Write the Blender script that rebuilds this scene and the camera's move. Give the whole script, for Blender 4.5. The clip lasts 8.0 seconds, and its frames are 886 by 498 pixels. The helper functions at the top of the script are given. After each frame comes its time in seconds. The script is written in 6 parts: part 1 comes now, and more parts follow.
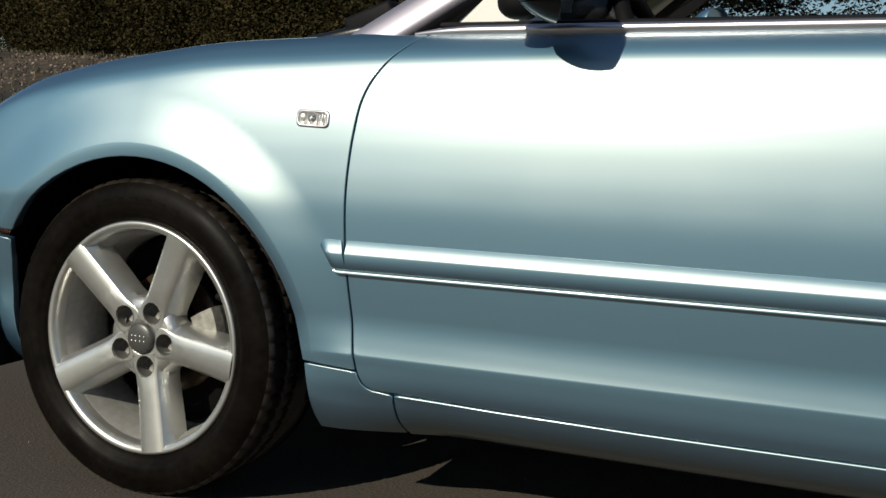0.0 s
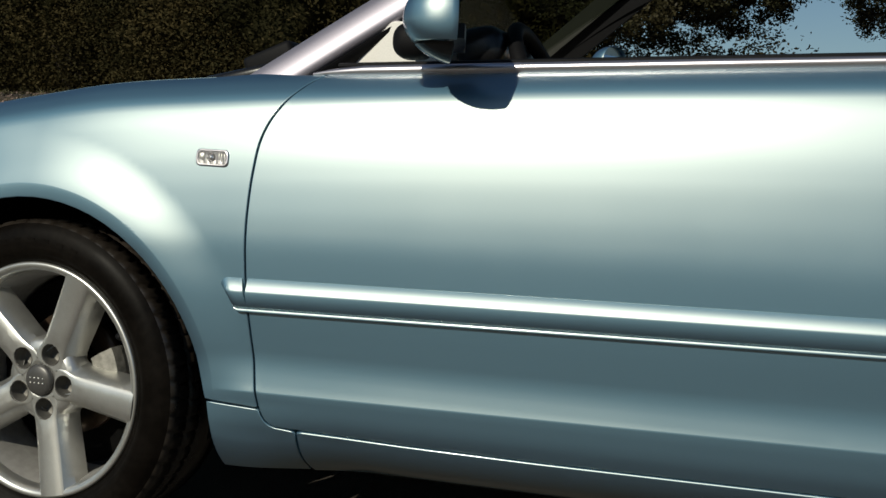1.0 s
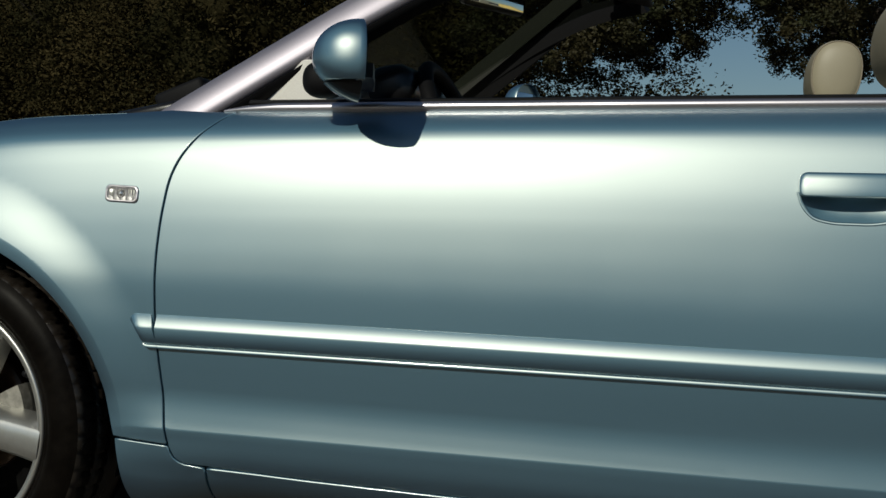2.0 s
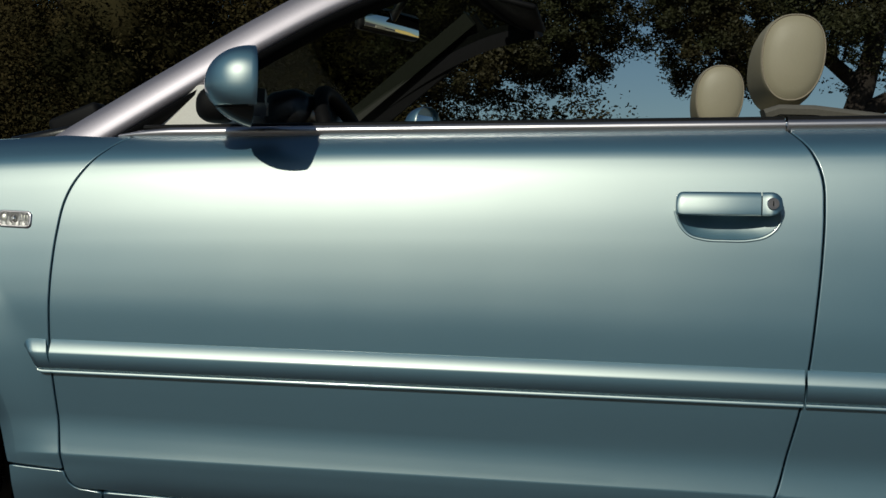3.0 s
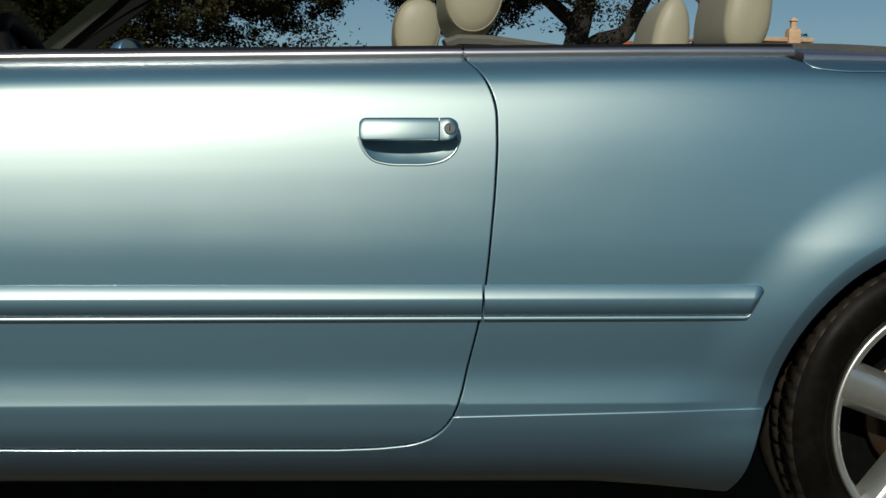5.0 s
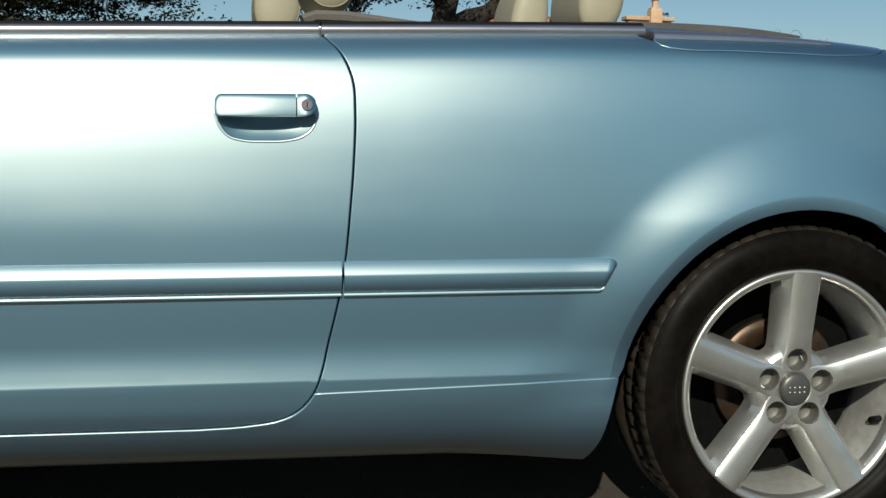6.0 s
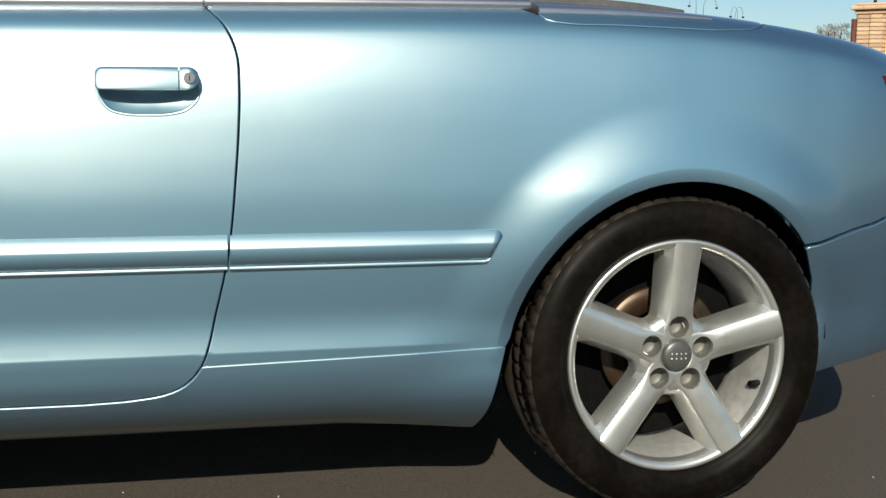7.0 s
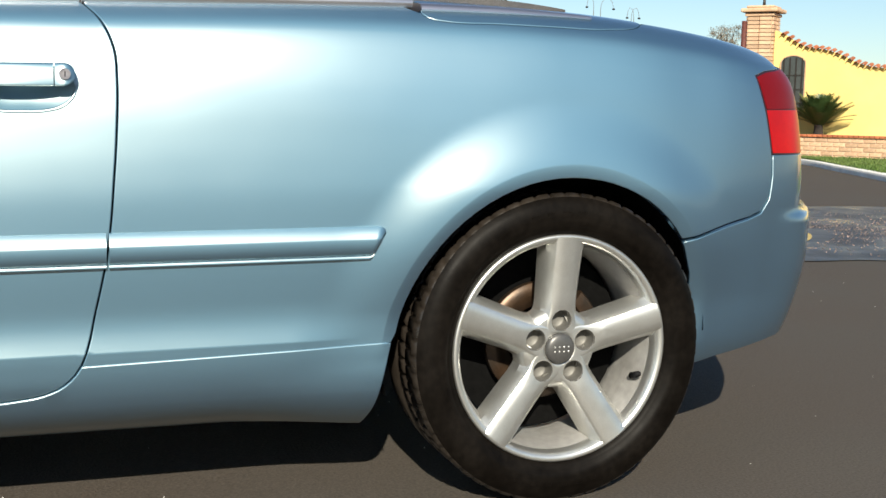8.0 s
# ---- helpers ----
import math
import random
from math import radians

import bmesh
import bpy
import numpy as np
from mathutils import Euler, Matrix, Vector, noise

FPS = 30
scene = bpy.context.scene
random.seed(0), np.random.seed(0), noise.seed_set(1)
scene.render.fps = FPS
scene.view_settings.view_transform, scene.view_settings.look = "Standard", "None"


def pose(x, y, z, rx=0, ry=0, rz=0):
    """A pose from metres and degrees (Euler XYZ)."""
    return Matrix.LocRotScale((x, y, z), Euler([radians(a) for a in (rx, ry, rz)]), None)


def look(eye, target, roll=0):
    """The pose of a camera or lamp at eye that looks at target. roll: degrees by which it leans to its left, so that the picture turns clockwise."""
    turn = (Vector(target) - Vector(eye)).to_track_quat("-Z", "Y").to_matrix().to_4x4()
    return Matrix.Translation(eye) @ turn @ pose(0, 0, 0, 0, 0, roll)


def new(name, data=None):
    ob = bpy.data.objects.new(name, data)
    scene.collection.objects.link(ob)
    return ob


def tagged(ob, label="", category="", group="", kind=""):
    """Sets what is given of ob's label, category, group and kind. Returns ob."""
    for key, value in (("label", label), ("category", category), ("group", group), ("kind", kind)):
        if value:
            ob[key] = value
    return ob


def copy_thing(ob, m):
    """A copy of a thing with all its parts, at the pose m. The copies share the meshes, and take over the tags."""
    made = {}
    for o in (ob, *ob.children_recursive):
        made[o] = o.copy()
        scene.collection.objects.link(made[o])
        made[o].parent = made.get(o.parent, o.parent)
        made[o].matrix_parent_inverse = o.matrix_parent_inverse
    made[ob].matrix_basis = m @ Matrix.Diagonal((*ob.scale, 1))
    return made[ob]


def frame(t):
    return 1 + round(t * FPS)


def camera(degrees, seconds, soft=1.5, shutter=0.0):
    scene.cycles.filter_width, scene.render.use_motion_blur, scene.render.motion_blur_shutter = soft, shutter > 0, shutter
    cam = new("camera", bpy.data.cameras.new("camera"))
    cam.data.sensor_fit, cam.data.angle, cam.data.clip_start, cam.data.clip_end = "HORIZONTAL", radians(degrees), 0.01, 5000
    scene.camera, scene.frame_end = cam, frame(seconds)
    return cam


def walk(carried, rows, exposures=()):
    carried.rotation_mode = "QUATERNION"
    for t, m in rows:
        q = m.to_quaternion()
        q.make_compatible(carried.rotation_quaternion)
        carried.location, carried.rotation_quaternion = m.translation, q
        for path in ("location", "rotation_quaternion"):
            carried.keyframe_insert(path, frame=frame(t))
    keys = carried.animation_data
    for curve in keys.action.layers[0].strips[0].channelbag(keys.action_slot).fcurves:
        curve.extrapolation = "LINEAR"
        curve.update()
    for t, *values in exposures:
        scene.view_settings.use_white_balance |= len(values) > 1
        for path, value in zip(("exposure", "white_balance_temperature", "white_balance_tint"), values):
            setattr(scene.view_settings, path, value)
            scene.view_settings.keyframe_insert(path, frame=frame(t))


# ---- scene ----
cam = camera(42.0, 8.0, soft=1.5)
PATH = [
    (0, (1.353, -1.848, 0.780), (0.648, 0.010, 0.554), 2.84),
    (0.5, (1.374, -1.860, 0.784), (0.739, 0.027, 0.593), 2.66),
    (1, (1.391, -1.869, 0.786), (0.819, 0.041, 0.627), 2.43),
    (1.5, (1.403, -1.874, 0.791), (0.893, 0.056, 0.661), 2.60),
    (3, (1.468, -1.931, 0.797), (1.165, 0.045, 0.742), 2.01),
    (3.5, (1.483, -1.940, 0.794), (1.277, 0.049, 0.728), 1.76),
    (4, (1.508, -1.949, 0.785), (1.412, 0.047, 0.688), 1.66),
    (4.5, (1.532, -1.974, 0.783), (1.550, 0.022, 0.656), 1.49),
    (5, (1.558, -1.972, 0.777), (1.704, 0.017, 0.630), 1.09),
    (6.5, (1.598, -1.996, 0.779), (2.040, -0.057, 0.568), 1.13),
    (7, (1.635, -2.014, 0.793), (2.134, -0.092, 0.553), 1.09),
    (7.5, (1.653, -2.027, 0.791), (2.233, -0.128, 0.552), 1.07),
    (8, (1.665, -2.039, 0.790), (2.324, -0.166, 0.552), 1.19),
]
walk(cam, [(t, look(eye, target, roll)) for t, eye, target, roll in PATH],
     exposures=[(0.0, 0.05, 6750, 5), (0.7, -0.13, 6750, 4), (1.5, -0.52, 6620, 3), (3.0, -0.82, 6520, 0), (4.5, -0.66, 6440, -1),
                (5.2, -0.23, 6480, 0), (6.5, 0.40, 6580, 2), (8.0, 1.02, 6750, 6)])

# ---- daylight: low sun from behind the camera, a little from the car's nose ----
SUN_FROM = Vector((-0.088, -0.296, 0.187)).normalized()
world = bpy.data.worlds.new("sky")
scene.world = world
world.use_nodes = True
wn = world.node_tree.nodes
sky = wn.new("ShaderNodeTexSky")
sky.sky_type = "NISHITA"
sky.sun_disc = False
sky.sun_elevation = math.asin(SUN_FROM.z)
sky.sun_rotation = math.atan2(SUN_FROM.x, SUN_FROM.y)
sky.air_density, sky.dust_density, sky.ozone_density = 1.0, 0.35, 4.0
wn["Background"].inputs["Strength"].default_value = 0.062
world.node_tree.links.new(sky.outputs["Color"], wn["Background"].inputs["Color"])
sun = new("sun", bpy.data.lights.new("sun", "SUN"))
sun.data.energy, sun.data.angle, sun.data.color = 4.0, radians(0.53), (1.0, 0.93, 0.82)
sun.matrix_world = look(SUN_FROM * 40, (0, 0, 0))


# ---- materials ----
def material(name, color, rough=0.5, metal=0.0, grain=0.0, scale=40.0, bump=0.0, second=None, blend_scale=3.0,
             coat=0.0, coat_rough=0.05, rough_var=0.0, per_object=0.0, spec=0.5, per_island=False):
    """Principled surface with two scales of noise: broad blend towards `second`, fine grain in value and relief."""
    m = bpy.data.materials.new(name)
    m.use_nodes = True
    nt = m.node_tree
    n, ln = nt.nodes, nt.links
    b = n["Principled BSDF"]
    b.inputs["Roughness"].default_value = rough
    b.inputs["Metallic"].default_value = metal
    b.inputs["Specular IOR Level"].default_value = spec
    b.inputs["Coat Weight"].default_value = coat
    b.inputs["Coat Roughness"].default_value = coat_rough
    tc = n.new("ShaderNodeTexCoord")
    fine = n.new("ShaderNodeTexNoise")
    fine.inputs["Scale"].default_value = scale
    fine.inputs["Detail"].default_value = 5
    ln.new(tc.outputs["Object"], fine.inputs["Vector"])
    broad = n.new("ShaderNodeTexNoise")
    broad.inputs["Scale"].default_value = blend_scale
    broad.inputs["Detail"].default_value = 4
    ln.new(tc.outputs["Object"], broad.inputs["Vector"])
    ramp = n.new("ShaderNodeMapRange")
    ramp.inputs["From Min"].default_value, ramp.inputs["From Max"].default_value = 0.38, 0.62
    ln.new(broad.outputs["Fac"], ramp.inputs["Value"])
    mix = n.new("ShaderNodeMix")
    mix.data_type = "RGBA"
    mix.inputs[6].default_value = (*color, 1)
    mix.inputs[7].default_value = (*(second or color), 1)
    ln.new(ramp.outputs["Result"], mix.inputs[0])
    hsv = n.new("ShaderNodeHueSaturation")
    ln.new(mix.outputs[2], hsv.inputs["Color"])
    val = n.new("ShaderNodeMapRange")
    val.inputs["From Min"].default_value, val.inputs["From Max"].default_value = 0.3, 0.7
    val.inputs["To Min"].default_value, val.inputs["To Max"].default_value = 1 - grain, 1 + grain
    ln.new(fine.outputs["Fac"], val.inputs["Value"])
    value_out = val.outputs["Result"]
    if per_object:
        if per_island:
            rnd = n.new("ShaderNodeNewGeometry").outputs["Random Per Island"]
        else:
            rnd = n.new("ShaderNodeObjectInfo").outputs["Random"]
        mr = n.new("ShaderNodeMapRange")
        mr.inputs["To Min"].default_value, mr.inputs["To Max"].default_value = 1 - per_object, 1 + per_object
        ln.new(rnd, mr.inputs["Value"])
        mul = n.new("ShaderNodeMath")
        mul.operation = "MULTIPLY"
        ln.new(mr.outputs["Result"], mul.inputs[0])
        ln.new(value_out, mul.inputs[1])
        value_out = mul.outputs[0]
    ln.new(value_out, hsv.inputs["Value"])
    ln.new(hsv.outputs["Color"], b.inputs["Base Color"])
    if rough_var:
        rv = n.new("ShaderNodeMapRange")
        rv.inputs["From Min"].default_value, rv.inputs["From Max"].default_value = 0.35, 0.65
        rv.inputs["To Min"].default_value, rv.inputs["To Max"].default_value = rough - rough_var, rough + rough_var
        ln.new(broad.outputs["Fac"], rv.inputs["Value"])
        ln.new(rv.outputs["Result"], b.inputs["Roughness"])
    if bump:
        bp = n.new("ShaderNodeBump")
        bp.inputs["Strength"].default_value = 0.6
        bp.inputs["Distance"].default_value = bump
        ln.new(fine.outputs["Fac"], bp.inputs["Height"])
        ln.new(bp.outputs["Normal"], b.inputs["Normal"])
    return m


def glass(name, tint=(0.9, 0.95, 0.93), rough=0.0, ior=1.45):
    m = bpy.data.materials.new(name)
    m.use_nodes = True
    b = m.node_tree.nodes["Principled BSDF"]
    b.inputs["Base Color"].default_value = (*tint, 1)
    b.inputs["Transmission Weight"].default_value = 1.0
    b.inputs["Roughness"].default_value = rough
    b.inputs["IOR"].default_value = ior
    return m


def thin_pane(name, tint, gloss):
    """Thin sheet glass: straight through with a tint, and a faint mirror on top."""
    m = bpy.data.materials.new(name)
    m.use_nodes = True
    n, ln = m.node_tree.nodes, m.node_tree.links
    n.remove(n["Principled BSDF"])
    clear, shine, mix = n.new("ShaderNodeBsdfTransparent"), n.new("ShaderNodeBsdfAnisotropic"), n.new("ShaderNodeMixShader")
    clear.inputs["Color"].default_value = (*tint, 1)
    shine.inputs["Roughness"].default_value = 0.0
    mix.inputs[0].default_value = gloss
    ln.new(clear.outputs[0], mix.inputs[1])
    ln.new(shine.outputs[0], mix.inputs[2])
    ln.new(mix.outputs[0], n["Material Output"].inputs["Surface"])
    return m


def car_paint(name, color, flake, flop, pigment, rough, wide, spread, haze):
    """Metallic base coat with fine flakes under a clear coat; off the highlight it turns to the bluer flop colour."""
    m = bpy.data.materials.new(name)
    m.use_nodes = True
    n, ln = m.node_tree.nodes, m.node_tree.links
    n.remove(n["Principled BSDF"])
    tc = n.new("ShaderNodeTexCoord")
    fl = n.new("ShaderNodeTexNoise")
    fl.inputs["Scale"].default_value = 850
    ln.new(tc.outputs["Object"], fl.inputs["Vector"])
    film = n.new("ShaderNodeTexNoise")
    film.inputs["Scale"].default_value = 2.2
    film.inputs["Detail"].default_value = 5
    ln.new(tc.outputs["Object"], film.inputs["Vector"])
    mix = n.new("ShaderNodeMix")
    mix.data_type = "RGBA"
    mix.inputs[6].default_value, mix.inputs[7].default_value = (*color, 1), (*flake, 1)
    ln.new(fl.outputs["Fac"], mix.inputs[0])
    rv = n.new("ShaderNodeMapRange")
    rv.inputs["From Min"].default_value, rv.inputs["From Max"].default_value = 0.35, 0.65
    rv.inputs["To Min"].default_value, rv.inputs["To Max"].default_value = rough - 0.012, rough + 0.012
    ln.new(film.outputs["Fac"], rv.inputs["Value"])
    lobes = []
    for extra in (0.0, wide):
        lobe = n.new("ShaderNodeBsdfAnisotropic")
        lobe.distribution = "BECKMANN"
        if extra:
            lobe.inputs["Color"].default_value = (*flop, 1)
            lobe.inputs["Roughness"].default_value = extra
        else:
            ln.new(mix.outputs[2], lobe.inputs["Color"])
            ln.new(rv.outputs["Result"], lobe.inputs["Roughness"])
        lobes.append(lobe)
    metal = n.new("ShaderNodeMixShader")
    metal.inputs[0].default_value = spread
    ln.new(lobes[0].outputs[0], metal.inputs[1])
    ln.new(lobes[1].outputs[0], metal.inputs[2])
    body = n.new("ShaderNodeBsdfDiffuse")
    body.inputs["Color"].default_value = (*pigment, 1)
    base = n.new("ShaderNodeMixShader")
    base.inputs[0].default_value = haze
    ln.new(metal.outputs[0], base.inputs[1])
    ln.new(body.outputs[0], base.inputs[2])
    coat = n.new("ShaderNodeBsdfAnisotropic")
    coat.inputs["Color"].default_value = (1, 1, 1, 1)
    coat.inputs["Roughness"].default_value = 0.13
    fr = n.new("ShaderNodeFresnel")
    fr.inputs["IOR"].default_value = 1.55
    top = n.new("ShaderNodeMixShader")
    ln.new(fr.outputs[0], top.inputs[0])
    ln.new(base.outputs[0], top.inputs[1])
    ln.new(coat.outputs[0], top.inputs[2])
    ln.new(top.outputs[0], n["Material Output"].inputs["Surface"])
    return m


PAINT = car_paint("metallic_blue_paint", (0.43, 0.462, 0.430), (0.465, 0.494, 0.455), (0.183, 0.370, 0.482), (0.11, 0.225, 0.37), 0.43, 0.68, 0.45, 0.17)
SILVER = material("satin_aluminium", (0.60, 0.575, 0.61), rough=0.31, metal=0.95, grain=0.03, scale=300, rough_var=0.03)
PILLAR_SILVER = material("satin_pillar_silver", (0.49, 0.46, 0.52), rough=0.56, metal=0.92, grain=0.03, scale=300, rough_var=0.03)
ALLOY = material("painted_alloy", (0.76, 0.76, 0.73), rough=0.37, metal=0.92, grain=0.03, scale=400,
                 second=(0.65, 0.645, 0.61), blend_scale=14, rough_var=0.015)
BOLT = material("grey_bolt_pocket", (0.15, 0.145, 0.132), rough=0.55, metal=0.5, grain=0.1, scale=120)
BARREL = material("dusty_alloy", (0.36, 0.353, 0.34), rough=0.45, metal=0.3, grain=0.12, scale=60,
                  second=(0.31, 0.30, 0.285), blend_scale=10)
RUBBER = material("tyre_rubber", (0.0036, 0.0028, 0.0022), rough=0.46, grain=0.3, scale=70, bump=0.0004,
                  second=(0.0060, 0.0048, 0.0038), blend_scale=9, rough_var=0.08, spec=0.065)
TREAD = material("tread_rubber", (0.0160, 0.0130, 0.0105), rough=0.33, grain=0.3, scale=50, bump=0.0006,
                 second=(0.0260, 0.0205, 0.0160), blend_scale=14, rough_var=0.08, spec=0.6)
SEAL = material("black_rubber_seal", (0.007, 0.007, 0.008), rough=0.6, grain=0.1, scale=90, spec=0.12)
PLASTIC = material("black_plastic", (0.008, 0.008, 0.009), rough=0.3, grain=0.15, scale=200, bump=0.0002)
GLOSS = material("glossy_dark_plastic", (0.035, 0.036, 0.038), rough=0.16, grain=0.05, scale=200)
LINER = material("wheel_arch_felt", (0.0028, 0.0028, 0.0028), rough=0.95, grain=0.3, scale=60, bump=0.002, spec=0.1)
LEATHER = material("beige_leather", (0.36, 0.325, 0.235), rough=0.5, grain=0.025, scale=420, bump=0.0002,
                   second=(0.335, 0.30, 0.215), blend_scale=5, rough_var=0.05)
STITCH = material("beige_thread", (0.30, 0.26, 0.20), rough=0.8, grain=0.2, scale=300)
TRIM_BEIGE = material("beige_dashboard_vinyl", (0.84, 0.82, 0.77), rough=0.6, grain=0.05, scale=300, bump=0.0004)
# far pillar trim: its shade is put into the colour, darker than the cloth
TRIM_SHADED = material("grey_pillar_trim", (0.026, 0.027, 0.023), rough=0.75, grain=0.1, scale=150)
FABRIC = material("dark_grey_canvas", (0.055, 0.052, 0.055), rough=0.85, grain=0.25, scale=350, bump=0.0006,
                  second=(0.075, 0.068, 0.066), blend_scale=6)
STEEL = material("brake_disc_steel", (0.050, 0.036, 0.026), rough=0.4, metal=0.6, grain=0.2, scale=60,
                 second=(0.065, 0.038, 0.022), blend_scale=14)
CALIPER = material("cast_caliper", (0.30, 0.29, 0.26), rough=0.6, metal=0.5, grain=0.25, scale=80, bump=0.001)
LAMP_BACK = material("lamp_reflector", (0.26, 0.26, 0.27), rough=0.35, metal=0.4, grain=0.1, scale=260)
CHROME = material("bright_chrome", (0.75, 0.75, 0.76), rough=0.12, metal=1.0)
CAPGREY = material("dark_grey_cap", (0.10, 0.098, 0.095), rough=0.4, metal=0.5, grain=0.1, scale=200)
LAMP_RED = material("red_lamp_lens", (0.45, 0.004, 0.005), rough=0.3, grain=0.05, scale=120, coat=0.03, coat_rough=0.03, spec=0.05,
                    second=(0.33, 0.005, 0.008), blend_scale=8)
LAMP_DARK = material("dark_red_lamp_lens", (0.14, 0.003, 0.005), rough=0.3, grain=0.05, scale=120, coat=0.03, coat_rough=0.03, spec=0.05)
LAMP_SIDE = material("deep_red_lamp_lens", (0.20, 0.004, 0.010), rough=0.2, grain=0.05, scale=120, coat=0.05, coat_rough=0.03, spec=0.15)
LAMP_RIM = material("black_red_lamp_edge", (0.020, 0.003, 0.004), rough=0.35, grain=0.05, scale=120)
WINDOW = material("dark_window_glass", (0.045, 0.05, 0.05), rough=0.08, grain=0.2, scale=6)
MIRROR = material("mirror_silvering", (0.82, 0.86, 0.86), rough=0.015, metal=1.0)
CLEAR = glass("clear_lens", (0.96, 0.97, 0.97))
WINDSCREEN = thin_pane("tinted_windscreen", (0.58, 0.61, 0.55), 0.015)
ASPHALT = material("asphalt", (0.066, 0.0565, 0.0470), rough=0.86, grain=0.30, scale=160, bump=0.004,
                   second=(0.066, 0.054, 0.044), blend_scale=0.9, spec=0.3)
WET = material("wet_asphalt", (0.018, 0.018, 0.019), rough=0.36, grain=0.35, scale=50, bump=0.003,
               second=(0.030, 0.028, 0.027), blend_scale=2.2, rough_var=0.12)
WATER = material("shallow_water", (0.020, 0.020, 0.018), rough=0.12, grain=0.2, scale=12, coat=0.0)
GUIDE = material("beige_plastic", (0.15, 0.14, 0.12), rough=0.5, grain=0.08, scale=200)
CONCRETE = material("pale_concrete", (0.80, 0.78, 0.73), rough=0.85, grain=0.12, scale=60, bump=0.002,
                    second=(0.70, 0.68, 0.62), blend_scale=3)
GRASS = material("lawn_grass", (0.070, 0.125, 0.020), rough=0.7, grain=0.3, scale=20, second=(0.105, 0.145, 0.03),
                 blend_scale=1.2, per_object=0.3, per_island=True)
SOIL = material("dry_earth", (0.064, 0.046, 0.031), rough=0.95, grain=0.6, scale=7, bump=0.03, second=(0.020, 0.018, 0.012),
                blend_scale=0.5)
STUCCO = material("yellow_stucco", (0.82, 0.62, 0.22), rough=0.9, grain=0.05, scale=50, bump=0.006,
                  second=(0.76, 0.56, 0.19), blend_scale=0.8)
BRICK = material("sandstone_brick", (0.50, 0.31, 0.19), rough=0.88, grain=0.18, scale=30, bump=0.006,
                 second=(0.58, 0.40, 0.26), blend_scale=2.5, per_object=0.22)
CLAY = material("terracotta_clay", (0.36, 0.105, 0.042), rough=0.8, grain=0.2, scale=25, bump=0.004,
                second=(0.45, 0.16, 0.07), blend_scale=2.5, per_object=0.2)
MORTAR = material("mortar", (0.60, 0.47, 0.34), rough=0.95, grain=0.15, scale=60)
IRON = material("wrought_iron", (0.045, 0.036, 0.03), rough=0.5, metal=0.6)
RUST = material("red_brown_iron", (0.10, 0.030, 0.022), rough=0.6, grain=0.3, scale=20)
BARK = material("oak_bark", (0.020, 0.015, 0.012), rough=0.95, grain=0.4, scale=14, bump=0.03, second=(0.032, 0.025, 0.019),
                blend_scale=2.5)
LEAF = material("oak_leaf", (0.031, 0.034, 0.014), rough=0.6, grain=0.2, scale=2, second=(0.034, 0.029, 0.012),
                blend_scale=0.8, per_object=0.28, per_island=True, spec=0.2)
LEAF_FAR = material("dry_shrub_leaf", (0.020, 0.019, 0.008), rough=0.8, grain=0.15, scale=3, second=(0.058, 0.045, 0.019),
                    blend_scale=0.45, per_object=0.10, per_island=True, spec=0.05)
PALM = material("cycad_frond", (0.045, 0.08, 0.022), rough=0.5, grain=0.2, scale=8, per_object=0.3, per_island=True)
LITTER = material("leaf_litter", (0.21, 0.150, 0.125), rough=0.9, grain=0.2, scale=10, per_object=0.6, per_island=True)
from mathutils.geometry import delaunay_2d_cdt



# ---- mesh helpers ----
def mesh_object(name, verts, faces, mat, parent=None, label="", normals=None, smooth=True):
    me = bpy.data.meshes.new(name)
    me.from_pydata([tuple(v) for v in verts], [], [tuple(f) for f in faces])
    me.materials.append(mat)
    if smooth:
        me.shade_smooth()
    if normals is not None:
        me.normals_split_custom_set_from_vertices([tuple(v) for v in normals])
    me.update()
    ob = new(name, me)
    if parent is not None:
        ob.parent = parent
    if label:
        tagged(ob, label=label)
    return ob


def part(name, bm, mat, parent, label="", smooth=True):
    """One bmesh as one mesh object under a thing or a part."""
    me = bpy.data.meshes.new(name)
    bm.normal_update()
    bm.to_mesh(me)
    bm.free()
    me.materials.append(mat)
    if smooth:
        me.shade_smooth()
    ob = new(name, me)
    if parent is not None:
        ob.parent = parent
    if label:
        tagged(ob, label=label)
    return ob


def assembly(name, parent, label=""):
    """A part made of sub-parts: an empty at its place under the thing."""
    ob = new(name)
    ob.parent = parent
    if label:
        tagged(ob, label=label)
    return ob


def thing(name, label, category, group="", kind="", at=(0, 0, 0)):
    ob = new(name)
    ob.location = at
    return tagged(ob, label, category, group, kind)


def add_box(bm, size, at=(0, 0, 0), rot=None, bevel=0.0, segs=2):
    m = Matrix.Translation(at) @ (rot or Matrix.Identity(4)) @ Matrix.Diagonal((*size, 1))
    r = bmesh.ops.create_cube(bm, size=1.0, matrix=m)
    if bevel:
        edges = {e for v in r["verts"] for e in v.link_edges}
        bmesh.ops.bevel(bm, geom=list(edges), offset=bevel, segments=segs, affect="EDGES", profile=0.5)


